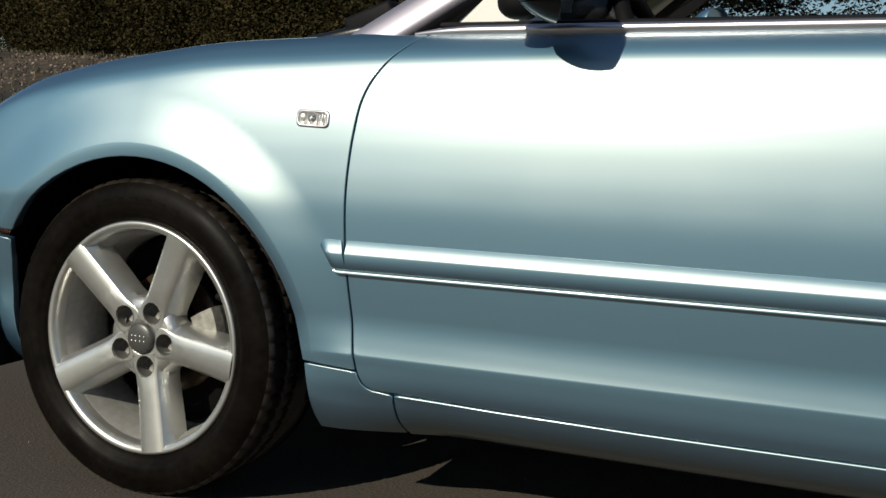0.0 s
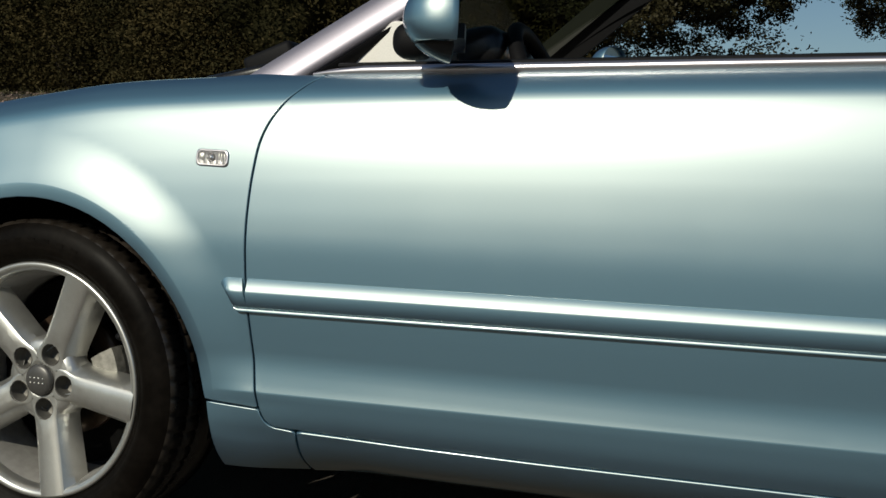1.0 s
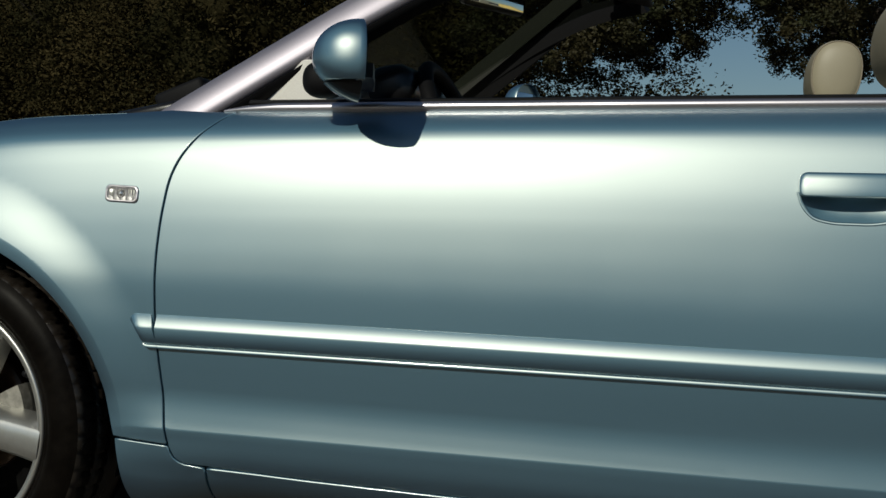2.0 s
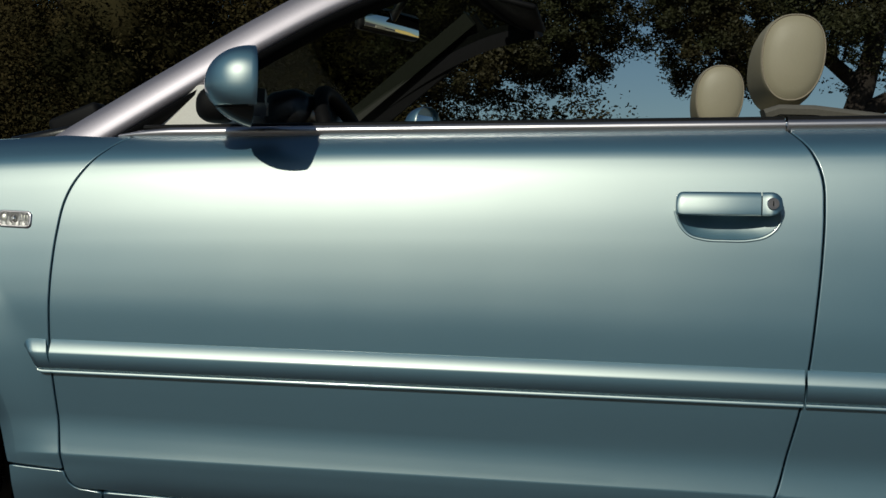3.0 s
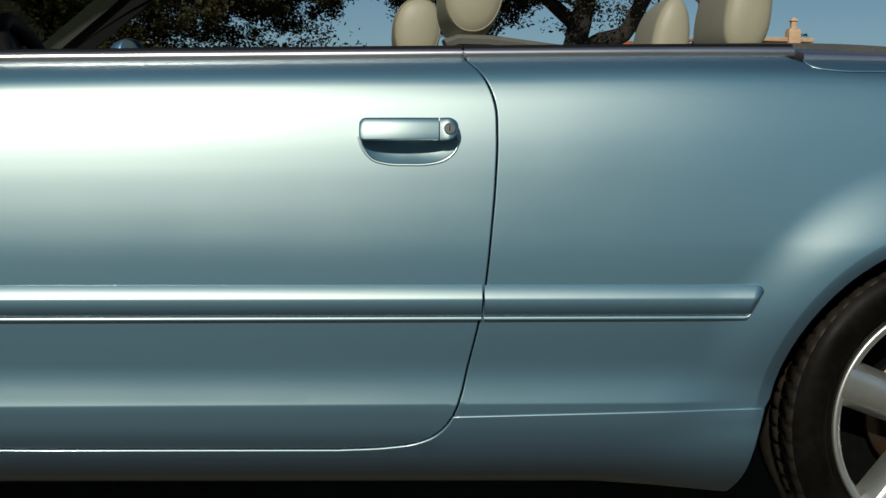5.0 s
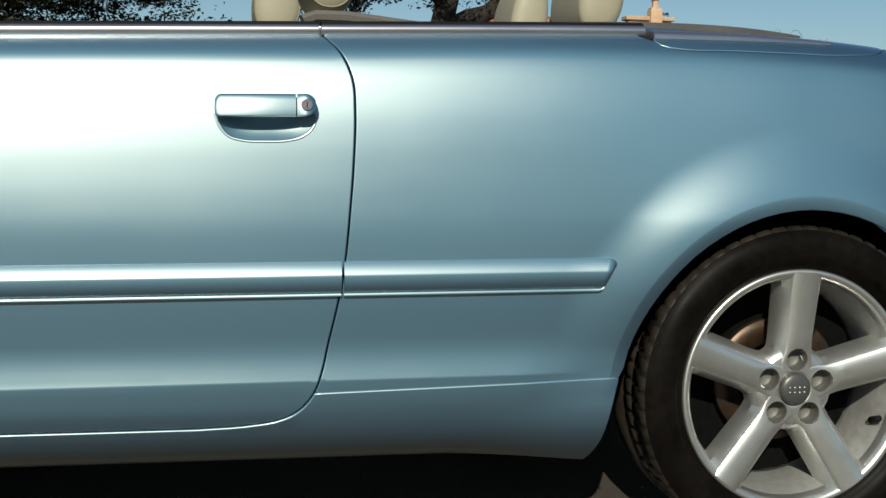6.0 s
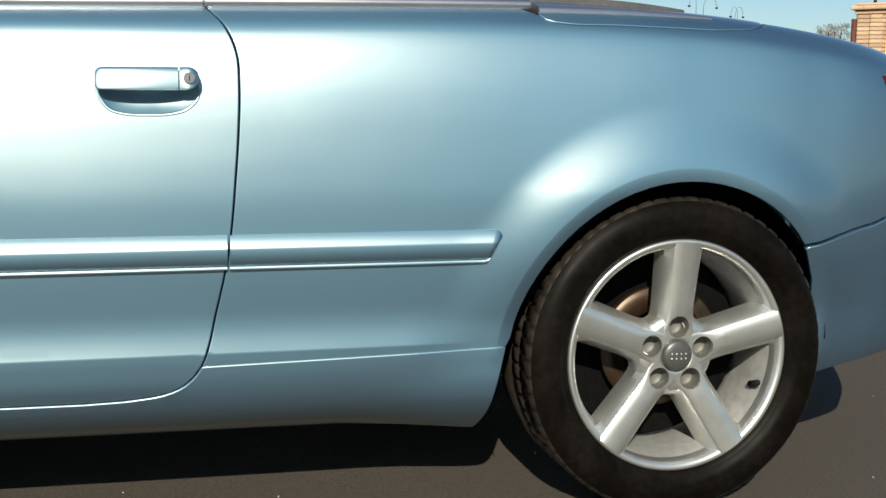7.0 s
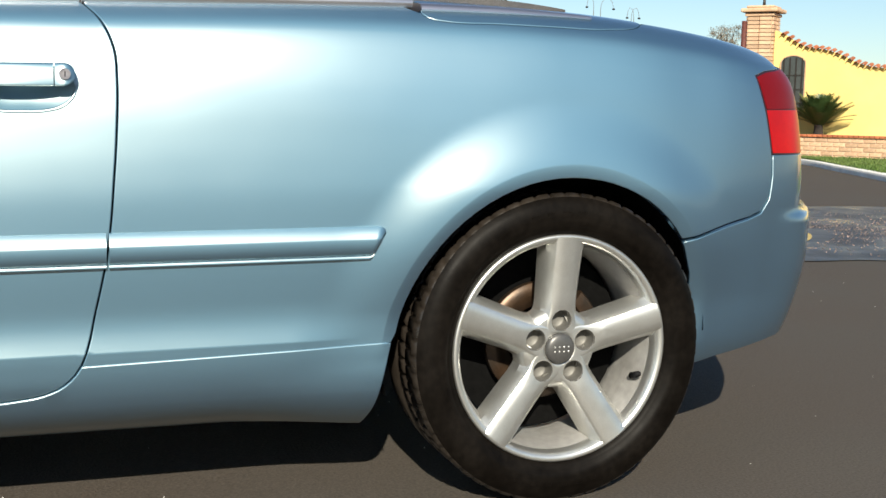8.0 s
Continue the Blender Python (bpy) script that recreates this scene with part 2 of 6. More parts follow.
def lathe(profile, segs=64, arc=(0.0, 360.0), closed=False, wobble=None):
    """Turn (radius, y) points about the y axis. Returns verts, faces."""
    full = abs(arc[1] - arc[0]) > 359.9
    count = segs if full else segs + 1
    verts, faces = [], []
    n = len(profile)
    for i in range(count):
        a = radians(arc[0] + (arc[1] - arc[0]) * i / segs)
        for j, (r, y) in enumerate(profile):
            rr = r + (wobble(i, j) if wobble else 0.0)
            verts.append((rr * math.cos(a), y, rr * math.sin(a)))
    for i in range(segs):
        k = (i + 1) % count
        for j in range(n if closed else n - 1):
            l = (j + 1) % n
            faces.append((i * n + j, k * n + j, k * n + l, i * n + l))
    return verts, faces


def hermite(xs, ys):
    """A smooth curve through the points, as a function of arrays."""
    xs, ys = np.array(xs, float), np.array(ys, float)
    slope = np.diff(ys) / np.diff(xs)
    tang = np.empty_like(ys)
    tang[0], tang[-1] = slope[0], slope[-1]
    h = np.diff(xs)
    tang[1:-1] = (slope[:-1] * h[1:] + slope[1:] * h[:-1]) / (h[1:] + h[:-1])

    def value(x):
        x = np.clip(np.asarray(x, float), xs[0], xs[-1])
        i = np.clip(np.searchsorted(xs, x) - 1, 0, len(xs) - 2)
        w = xs[i + 1] - xs[i]
        t = (x - xs[i]) / w
        t2, t3 = t * t, t * t * t
        return ((2 * t3 - 3 * t2 + 1) * ys[i] + (t3 - 2 * t2 + t) * w * tang[i]
                + (3 * t2 - 2 * t3) * ys[i + 1] + (t3 - t2) * w * tang[i + 1])
    return value


def step(x, a, b):
    t = np.clip((np.asarray(x, float) - a) / (b - a), 0, 1)
    return t * t * (3 - 2 * t)


# ---- the car's skin: plan curve x section ----
YC = 0.885           # centreline
WB = 2.656           # wheelbase
HUB = 0.316          # hub height
PLAN = [(-0.90, 0.885), (-0.885, 0.65), (-0.82, 0.42), (-0.70, 0.225), (-0.50, 0.082), (-0.25, 0.0235), (0.0, 0.0115),
        (0.4, 0.0095), (1.1, 0.008), (1.8, 0.008), (2.3, 0.012), (2.65, 0.022), (2.9, 0.045), (3.08, 0.085),
        (3.2, 0.130), (3.32, 0.205), (3.41, 0.315), (3.512, 0.46), (3.605, 0.65), (3.650, 0.885)]
_pl = np.array(PLAN)
_ch = np.r_[0, np.cumsum(np.hypot(*np.diff(_pl, axis=0).T))]
_px, _py = hermite(_ch, _pl[:, 0]), hermite(_ch, _pl[:, 1])
_t = np.linspace(0, _ch[-1], 4000)
_arc = np.r_[0, np.cumsum(np.hypot(np.diff(_px(_t)), np.diff(_py(_t))))]
_arc += 1.1 - np.interp(1.1, _px(_t), _arc)
U0, U1 = _arc[0], _arc[-1]


def plan(u):
    t = np.interp(u, _arc, _t)
    return _px(t), _py(t)


def u_of(x):
    return np.interp(x, _px(_t), _arc)


# section: how far the skin stands in from the plan curve, by height
SECTION = [(0.13, 0.300), (0.16, 0.215), (0.185, 0.150), (0.21, 0.1000), (0.24, 0.0640), (0.27, 0.0465), (0.33, 0.0335), (0.36, 0.0316), (0.40, 0.0282), (0.43, 0.0230),
           (0.46, 0.0175), (0.49, 0.0122), (0.52, 0.0076), (0.58, 0.0022), (0.63, 0.0), (0.68, 0.0012), (0.73, 0.0042), (0.78, 0.0084), (0.83, 0.0147),
           (0.870, 0.0224), (0.885, 0.0259), (0.90, 0.0301), (0.93, 0.0432), (0.955, 0.0700), (0.975, 0.1010),
           (0.988, 0.1350), (0.996, 0.1760), (1.001, 0.2270)]
_sec = np.array(SECTION)
_flat = SECTION.index((0.90, 0.0301))
_ss = np.r_[_sec[:_flat + 1, 0], 0.90 + np.cumsum(np.hypot(*np.diff(_sec[_flat:], axis=0).T))]
_sz, _sd = hermite(_ss, _sec[:, 0]), hermite(_ss, _sec[:, 1])
S_END = float(_ss[-1])
_lift = hermite([-0.9, -0.65, -0.49, -0.34, -0.2, -0.05, 0.1, 0.33, 0.8, 1.8, 2.2, 2.5, 2.9, 3.2, 3.45, 3.7, 4.2],
                [-0.34, -0.265, -0.207, -0.158, -0.128, -0.102, -0.079, -0.061, -0.036, 0.0, 0.013, 0.012, -0.004, -0.029,
                 -0.046, -0.053, -0.053])


def skin(u, s):
    """Points of the outer skin for plan length u and section length s."""
    u, s = np.broadcast_arrays(np.asarray(u, float), np.asarray(s, float))
    x, y = plan(u)
    e = 1e-3
    xa, ya = plan(u - e)
    xb, yb = plan(u + e)
    tx, ty = xb - xa, yb - ya
    ln = np.hypot(tx, ty) + 1e-12
    nx, ny = -ty / ln, tx / ln
    z = _sz(s) + _lift(u) * step(s, 0.50, 0.86)
    d = _sd(s).copy()
    # lower flare of doors and sills
    side = step(u, 0.36, 0.47) * (1 - step(u, 2.10, 2.26))
    c = s - 0.010 * (u - 0.76)
    d -= side * 0.0085 * np.where(c > 0.3446, np.clip((0.4146 - c) / 0.070, 0, 1) ** 1.5, np.clip((c - 0.2686) / 0.076, 0, 1))
    # the sill stands out again where it meets the wheel arches
    ends = 0.55 * step(u, 1.98, 2.27) * (1 - step(u, 2.40, 2.50)) + 0.8 * step(u, 0.20, 0.30) * (1 - step(u, 0.40, 0.66))
    d -= ends * 0.72 * np.clip(_sd(s) - 0.0348, 0, 1) * (s < 0.355)
    # shoulder crease
    d += (0.006 + 0.030 * step(u, 1.3, 2.0)) * np.clip(s - 0.885, 0, 0.05)
    # rear hip leans in towards the shoulder
    d += 0.030 * np.clip(s - 0.64, 0, 0.24) * step(u, 1.9, 2.5) * (1 - step(u, 2.95, 3.15))
    # wheel arch flares
    for hx, ra, amount, near, far, foot, full in ((0.0, 0.36, 0.0130, 0.004, 0.128, 0.16, 0.46), (WB - 0.004, 0.347, 0.0230, 0.008, 0.155, 0.28, 0.66)):
        r = np.hypot(x - hx, z - HUB)
        d -= amount * (1 - step(r, ra + near, ra + far)) * step(z, foot, full)
        d += 0.0062 * np.clip((ra + 0.028 - r) / 0.028, 0, 1.3) ** 1.2 * step(z, 0.24, 0.40)
    # rear bumper ledge
    d -= 0.028 * step(u, 3.22, 3.50) * (1 - step(s, 0.565, 0.590)) * step(s, 0.20, 0.45)
    # rear bumper tucks under
    d += 0.030 * step(u, 2.95, 3.35) * np.clip((0.46 - s) / 0.25, 0, 2) ** 2
    d -= 0.55 * step(u, 3.05, 3.45) * np.clip(_sd(s), 0, 0.06) * (1 - step(s, 0.46, 0.60))
    return np.stack([x + nx * d, y + ny * d, z], -1)


def skin_normal(u, s):
    e = 6e-4
    a = skin(np.asarray(u) + e, s) - skin(np.asarray(u) - e, s)
    b = skin(u, np.asarray(s) + e) - skin(u, np.asarray(s) - e)
    n = np.cross(a, b)
    return n / (np.linalg.norm(n, axis=-1, keepdims=True) + 1e-12)


_stab = np.linspace(0.13, S_END, 3000)


def s_of(u, z):
    return float(np.interp(z, _sz(_stab) + float(_lift(u)) * step(_stab, 0.50, 0.86), _stab))


def xz(points):
    """Outline points given as x and height on the skin."""
    return [(float(u_of(x)), s_of(u_of(x), z)) for x, z in points]


def densify(poly, gap):
    out = []
    for i, p in enumerate(poly):
        q = poly[(i + 1) % len(poly)]
        n = max(1, int(math.ceil(math.hypot(q[0] - p[0], q[1] - p[1]) / gap)))
        out += [(p[0] + (q[0] - p[0]) * k / n, p[1] + (q[1] - p[1]) * k / n) for k in range(n)]
    return out


def curve_through(points, per=6):
    """Smooth open run through corner points."""
    p = np.array(points, float)
    c = np.r_[0, np.cumsum(np.hypot(*np.diff(p, axis=0).T))]
    t = np.linspace(0, c[-1], per * (len(p) - 1) + 1)
    return list(zip(hermite(c, p[:, 0])(t).tolist(), hermite(c, p[:, 1])(t).tolist()))


def outward(poly):
    p = np.array(poly)
    area = 0.5 * np.sum(p[:, 0] * np.roll(p[:, 1], -1) - np.roll(p[:, 0], -1) * p[:, 1])
    a, b = p - np.roll(p, 1, 0), np.roll(p, -1, 0) - p
    a /= np.linalg.norm(a, axis=1, keepdims=True) + 1e-12
    b /= np.linalg.norm(b, axis=1, keepdims=True) + 1e-12
    na, nb = np.stack([a[:, 1], -a[:, 0]], 1), np.stack([b[:, 1], -b[:, 0]], 1)
    n = na + nb
    n /= np.maximum(np.sum(n * na, 1, keepdims=True), 0.5)
    return n * np.sign(area)


def inside(points, poly):
    x, y = points[:, 0], points[:, 1]
    p = np.array(poly)
    q = np.roll(p, -1, 0)
    hit = np.zeros(len(points), bool)
    for (x0, y0), (x1, y1) in zip(p, q):
        if y0 != y1:
            hit ^= ((y0 > y) != (y1 > y)) & (x < (x1 - x0) * (y - y0) / (y1 - y0) + x0)
    return hit


def near_edge(points, poly):
    d = np.full(len(points), 9.0)
    p = np.array(poly)
    for a, b in zip(p, np.roll(p, -1, 0)):
        ab = b - a
        t = np.clip(((points - a) @ ab) / (ab @ ab + 1e-15), 0, 1)
        d = np.minimum(d, np.linalg.norm(points - a - t[:, None] * ab, axis=1))
    return d


def panel_mesh(outline, holes=(), gap=0.022, r=0.0022, seam=0.0013, depth=0.022, surface=skin, normal=skin_normal, rows=(), rings=()):
    """Sheet-metal panel: skin inside the outline, rounded edge, flange turned in. Returns verts, faces, normals."""
    loops = []
    for k, loop in enumerate([outline, *holes]):
        loop = densify(loop, gap * 0.6)
        n = outward(loop) * (1 if k == 0 else -1)
        loops.append((np.array(loop) - n * (seam if k == 0 else 0.0), n))
    cores = [edge - n * r for edge, n in loops]
    lo, hi = cores[0].min(0), cores[0].max(0)
    gx, gy = np.meshgrid(np.arange(lo[0], hi[0], gap), np.arange(lo[1], hi[1], gap))
    pts = np.stack([gx.ravel() + (np.arange(gx.size) // gx.shape[1] % 2) * gap * 0.5, gy.ravel()], 1)
    for level, slope in rows:
        pts = pts[np.abs(pts[:, 1] - level - slope * (pts[:, 0] - 0.76)) > gap * 0.42]
    for level, slope in rows:
        line = np.arange(lo[0], hi[0], gap * 0.8)
        pts = np.concatenate([pts, np.stack([line, level + slope * (line - 0.76)], 1)])
    for hx, ra in rings:
        at = surface(pts[:, 0], pts[:, 1])
        away = np.hypot(at[:, 0] - hx, at[:, 2] - HUB)
        pts = pts[(away < ra) | (away > ra + 0.036)]
        for k in (0.0045, 0.008, 0.0115, 0.015, 0.019, 0.0235, 0.0265, 0.0284, 0.0315):
            a = np.arange(0, math.pi, 0.008 / ra)
            pts = np.concatenate([pts, np.array(xz(list(zip((hx + (ra + k) * np.cos(a)).tolist(), (HUB + (ra + k) * np.sin(a)).tolist()))))])
    keep = inside(pts, cores[0]) & (near_edge(pts, cores[0]) > (0.002 if rings else gap * 0.35))
    for c in cores[1:]:
        keep &= ~inside(pts, c) & (near_edge(pts, c) > gap * 0.35)
    pts = pts[keep]
    coords = np.concatenate(cores + [pts])
    edges, base = [], 0
    for c in cores:
        edges += [(base + i, base + (i + 1) % len(c)) for i in range(len(c))]
        base += len(c)
    from_cdt = delaunay_2d_cdt([Vector(c) for c in coords], edges, [], 0, 1e-7)
    v2 = np.array([tuple(v) for v in from_cdt[0]])
    tri = np.array([tuple(f) for f in from_cdt[2]])
    mid = v2[tri].mean(1)
    ok = inside(mid, cores[0])
    for c in cores[1:]:
        ok &= ~inside(mid, c)
    tri = tri[ok]
    a, b, c = v2[tri[:, 0]], v2[tri[:, 1]], v2[tri[:, 2]]
    flip = ((b - a)[:, 0] * (c - a)[:, 1] - (b - a)[:, 1] * (c - a)[:, 0]) < 0
    tri[flip] = tri[flip][:, ::-1]
    verts, norms = surface(v2[:, 0], v2[:, 1]), normal(v2[:, 0], v2[:, 1])
    faces = tri.tolist()
    all_v, all_n = [verts], [norms]
    count = len(verts)
    for k, (edge, n) in enumerate(loops):
        core = cores[k]
        nn = normal(core[:, 0], core[:, 1])
        p0 = surface(core[:, 0], core[:, 1])
        out = surface(edge[:, 0] + n[:, 0] * 1e-3, edge[:, 1] + n[:, 1] * 1e-3) - p0
        out -= nn * np.sum(out * nn, 1, keepdims=True)
        out /= np.linalg.norm(out, axis=1, keepdims=True) + 1e-12
        m = len(core)
        start = count
        rows = 0
        for deg in (0, 25, 50, 75, 90):
            a = radians(deg)
            all_v.append(p0 + out * r * math.sin(a) - nn * r * (1 - math.cos(a)))
            all_n.append(nn * math.cos(a) + out * math.sin(a))
            rows += 1
        all_v.append(p0 + out * r * 0.8 - nn * depth)
        all_n.append(out)
        rows += 1
        count += rows * m
        sense = np.sum(np.roll(core, -1, 0)[:, 1] * core[:, 0] - np.roll(core, -1, 0)[:, 0] * core[:, 1]) > 0
        if k:
            sense = not sense
        for q in range(rows - 1):
            for i in range(m):
                j = (i + 1) % m
                f = (start + q * m + i, start + (q + 1) * m + i, start + (q + 1) * m + j, start + q * m + j)
                faces.append(f if sense else f[::-1])
    return np.concatenate(all_v), faces, np.concatenate(all_n)


def panel(name, outline, mat, parent, label="", both=True, **kw):
    """A body panel on the car's left side, and its mirror image on the right."""
    v, f, n = panel_mesh(outline, **kw)
    left = mesh_object(name, v, f, mat, parent, label, normals=n)
    if both:
        w, m = v.copy(), n.copy()
        w[:, 1], m[:, 1] = 2 * YC - v[:, 1], -n[:, 1]
        mesh_object(name, w, [t[::-1] for t in f], mat, parent, label, normals=m)
    return left


def sweep(name, path, section, mat, parent, label="", outs=None, ups=None, closed_ends=True, both=False, shear=(0.0, 0.0), taper=None):
    """Section points (out, up) carried along a path. shear: how far the ends lean along the path per metre of up."""
    p = np.array(path, float)
    n, k = len(p), len(section)
    t = np.gradient(p, axis=0)
    t /= np.linalg.norm(t, axis=1, keepdims=True)
    outs = np.array(outs if outs is not None else [(0, -1, 0)] * n, float)
    outs -= t * np.sum(outs * t, 1, keepdims=True)
    outs /= np.linalg.norm(outs, axis=1, keepdims=True)
    ups = np.cross(outs, t) if ups is None else np.array(ups, float)
    verts = []
    for i in range(n):
        for a, b in section:
            lean = shear[0] * b * max(0, 1 - i / 1.5) + shear[1] * b * max(0, 1 - (n - 1 - i) / 1.5)
            k1 = taper[i] if taper else 1.0
            verts.append(p[i] + outs[i] * a * k1 + ups[i] * b * k1 + t[i] * lean)
    faces = [(i * k + j, i * k + (j + 1) % k, (i + 1) * k + (j + 1) % k, (i + 1) * k + j) for i in range(n - 1) for j in range(k)]
    if closed_ends:
        faces += [tuple(range(k))[::-1], tuple((n - 1) * k + j for j in range(k))]
    bm = bmesh.new()
    vs = [bm.verts.new(v) for v in verts]
    for f in faces:
        bm.faces.new([vs[i] for i in f])
    bmesh.ops.recalc_face_normals(bm, faces=bm.faces)
    for e in bm.edges:
        if len(e.link_faces) == 2 and e.calc_face_angle(0) > radians(42):
            e.smooth = False
    other = bm.copy() if both else None
    ob = part(name, bm, mat, parent, label)
    if both:
        for v in other.verts:
            v.co.y = 2 * YC - v.co.y
        bmesh.ops.reverse_faces(other, faces=other.faces)
        part(name, other, mat, parent, label)
    return ob


# ---- ground first: the road that everything stands on ----
def grid_sheet(name, xs, ys, height, mat, label, category):
    verts = [(x, y, height(x, y)) for y in ys for x in xs]
    n = len(xs)
    faces = [(j * n + i, j * n + i + 1, (j + 1) * n + i + 1, (j + 1) * n + i) for j in range(len(ys) - 1) for i in range(n - 1)]
    return tagged(mesh_object(name, verts, faces, mat), label, category, kind="structure")


_near = list(np.arange(-8, 14.01, 0.5))
grid_sheet("ground", [-900, -300, -80, -30, *_near, 30, 80, 300, 900], [-900, -300, -80, -30, *_near, 30, 80, 300, 900],
           lambda x, y: 0.004 * noise.noise(Vector((x * 0.7, y * 0.7, 0))) if abs(y) < 6 and -3 < x < 6 else 0.0,
           ASPHALT, "dark grey-brown worn asphalt road surface", "road")

# ---- the car ----
car = thing("car", "light blue metallic convertible car with its roof down, parked on asphalt", "car")

ARCH_F, ARCH_R = 0.360, 0.347


def arch(hx, ra, a0, a1, steps=26):
    return [(hx + ra * math.cos(radians(a0 + (a1 - a0) * i / steps)), HUB + ra * math.sin(radians(a0 + (a1 - a0) * i / steps)))
            for i in range(steps + 1)]


GAP_F = curve_through([(0.520, 0.2755), (0.502, 0.278), (0.488, 0.288), (0.480, 0.305), (0.474, 0.335), (0.467, 0.409), (0.460, 0.492),
                       (0.457, 0.576), (0.458, 0.679), (0.464, 0.751), (0.473, 0.805), (0.484, 0.833), (0.503, 0.864),
                       (0.526, 0.893), (0.551, 0.918), (0.567, 0.927)], 4)
GAP_R = curve_through([(1.742, 0.964), (1.767, 0.938), (1.783, 0.909), (1.792, 0.880), (1.795, 0.829), (1.793, 0.750),
                       (1.787, 0.661), (1.778, 0.559), (1.770, 0.505), (1.753, 0.422), (1.742, 0.370), (1.729, 0.333),
                       (1.716, 0.313), (1.695, 0.294), (1.665, 0.281), (1.620, 0.2735), (1.527, 0.268)], 4)


def belt(x):
    """Height of the window line's lower edge."""
    return 0.928 + 0.0345 * (x - 0.64)


rear_seam = (1.729, 0.333)
# bonnet line on the wing: where the section has turned over by this much
_up = _stab[_stab > 0.7]
S_BONNET = float(np.interp(0.112, _sd(_up), _up))
S_DECK = float(np.interp(0.135, _sd(_up), _up))

wing = xz([(0.3665, 0.3170)] + arch(0, ARCH_F, 8, 148) + [(-0.45, 0.515), (-0.62, 0.53), (-0.64, 0.62)])
wing += [(u, S_BONNET) for u in np.linspace(-0.66, 0.33, 26)]
wing += [(0.42, s_of(0.42, 0.928)), (0.50, s_of(0.50, 0.926))]
wing += xz([p for p in GAP_F[::-1] if p[1] > 0.315]) + xz([(0.478, 0.3105)])
CREASES = ((0.3421, 0.010), (0.3466, 0.010), (0.8835, 0.0), (0.8865, 0.0))
panel("front_wing", wing, PAINT, car, depth=0.03, gap=0.012, rows=CREASES, rings=[(0.0, ARCH_F)])

sill_cap = xz([(0.3690, 0.3160), (0.3810, 0.178), (0.47, 0.178), (0.5475, 0.178), (0.5475, 0.272)] + [p for p in GAP_F if p[1] < 0.312])
panel("sill_cap", sill_cap, PAINT, car)

sill_line = [p for p in GAP_R[::-1] if p[1] <= rear_seam[1] + 1e-4]
sill = xz([(0.5495, 0.178), (1.0, 0.177), (1.6, 0.177), (2.0, 0.177), (2.12, 0.175), (2.20, 0.170), (2.268, 0.163), (2.283, 0.258), (2.299, 0.3492)]
          + [rear_seam] + sill_line[::-1] + [(1.0, 0.2665), (0.75, 0.269), (0.5495, 0.274)])
panel("sill", sill, PAINT, car, depth=0.05, r=0.0030, seam=0.0008,
      surface=lambda u, s: skin(u, s) + skin_normal(u, s) * 0.0022)

HANDLE = [(1.555, 0.846), (1.562, 0.852), (1.60, 0.855), (1.70, 0.858), (1.722, 0.854), (1.7310, 0.842), (1.7305, 0.820), (1.722, 0.798),
          (1.705, 0.783), (1.678, 0.7755), (1.64, 0.7735), (1.604, 0.7745), (1.580, 0.781), (1.564, 0.797), (1.555, 0.821), (1.553, 0.836)]
OPENING = [(1.568, 0.832), (1.60, 0.838), (1.70, 0.840), (1.714, 0.836), (1.722, 0.826), (1.7255, 0.814), (1.719, 0.799),
           (1.702, 0.786), (1.676, 0.7785), (1.64, 0.7765), (1.605, 0.7775), (1.582, 0.784), (1.569, 0.798), (1.562, 0.814), (1.563, 0.825)]
handle_loop = xz(curve_through(OPENING + [OPENING[0]], 4)[:-1])
door_line = xz(GAP_F) + [(float(u_of(x)), s_of(u_of(x), belt(x))) for x in np.linspace(0.585, 1.735, 30)] + xz(GAP_R) \
    + xz([(1.0, 0.2665), (0.75, 0.269)])
v, f, n = panel_mesh(door_line, holes=[handle_loop], depth=0.03, gap=0.015, rows=CREASES)
door = mesh_object("door", v, f, PAINT, car, normals=n)
v2, n2 = v.copy(), n.copy()
v2[:, 1], n2[:, 1] = 2 * YC - v[:, 1], -n[:, 1]
door_far = mesh_object("door", v2, [t[::-1] for t in f], PAINT, car, normals=n2)

quarter = xz([p for p in GAP_R if p[1] > rear_seam[1] - 1e-4] + [(1.7275, 0.3290), (2.2985, 0.3450)] + arch(WB - 0.004, ARCH_R, 172, 39)
             + [(2.96, 0.5405), (3.00, 0.550), (3.06, 0.562), (3.12, 0.573), (3.160, 0.585), (3.184, 0.612), (3.194, 0.66), (3.195, 0.710),
                (3.181, 0.80), (3.162, 0.879)])
quarter += [(u, s_of(u, 0.885 + 0.10 * (u - 3.17))) for u in (3.22, 3.27, 3.32)]
quarter += [(u, S_DECK) for u in np.linspace(3.36, 2.94, 10)]
LID_LINE = [(2.364, 0.079), (2.377, 0.0646), (2.402, 0.0599), (2.525, 0.0615), (2.646, 0.0655), (2.777, 0.0743), (2.87, 0.098), (2.905, 0.126)]
_tl = curve_through(LID_LINE[::-1], 5)
quarter += [(x, float(np.interp(d, _sd(_up), _up))) for x, d in _tl]
quarter += [(float(u_of(x)), s_of(u_of(x), belt(x) + 0.002)) for x in np.linspace(2.33, 1.76, 18)]
panel("rear_wing", quarter, PAINT, car, depth=0.012, gap=0.013, rows=CREASES, rings=[(WB - 0.004, ARCH_R)])

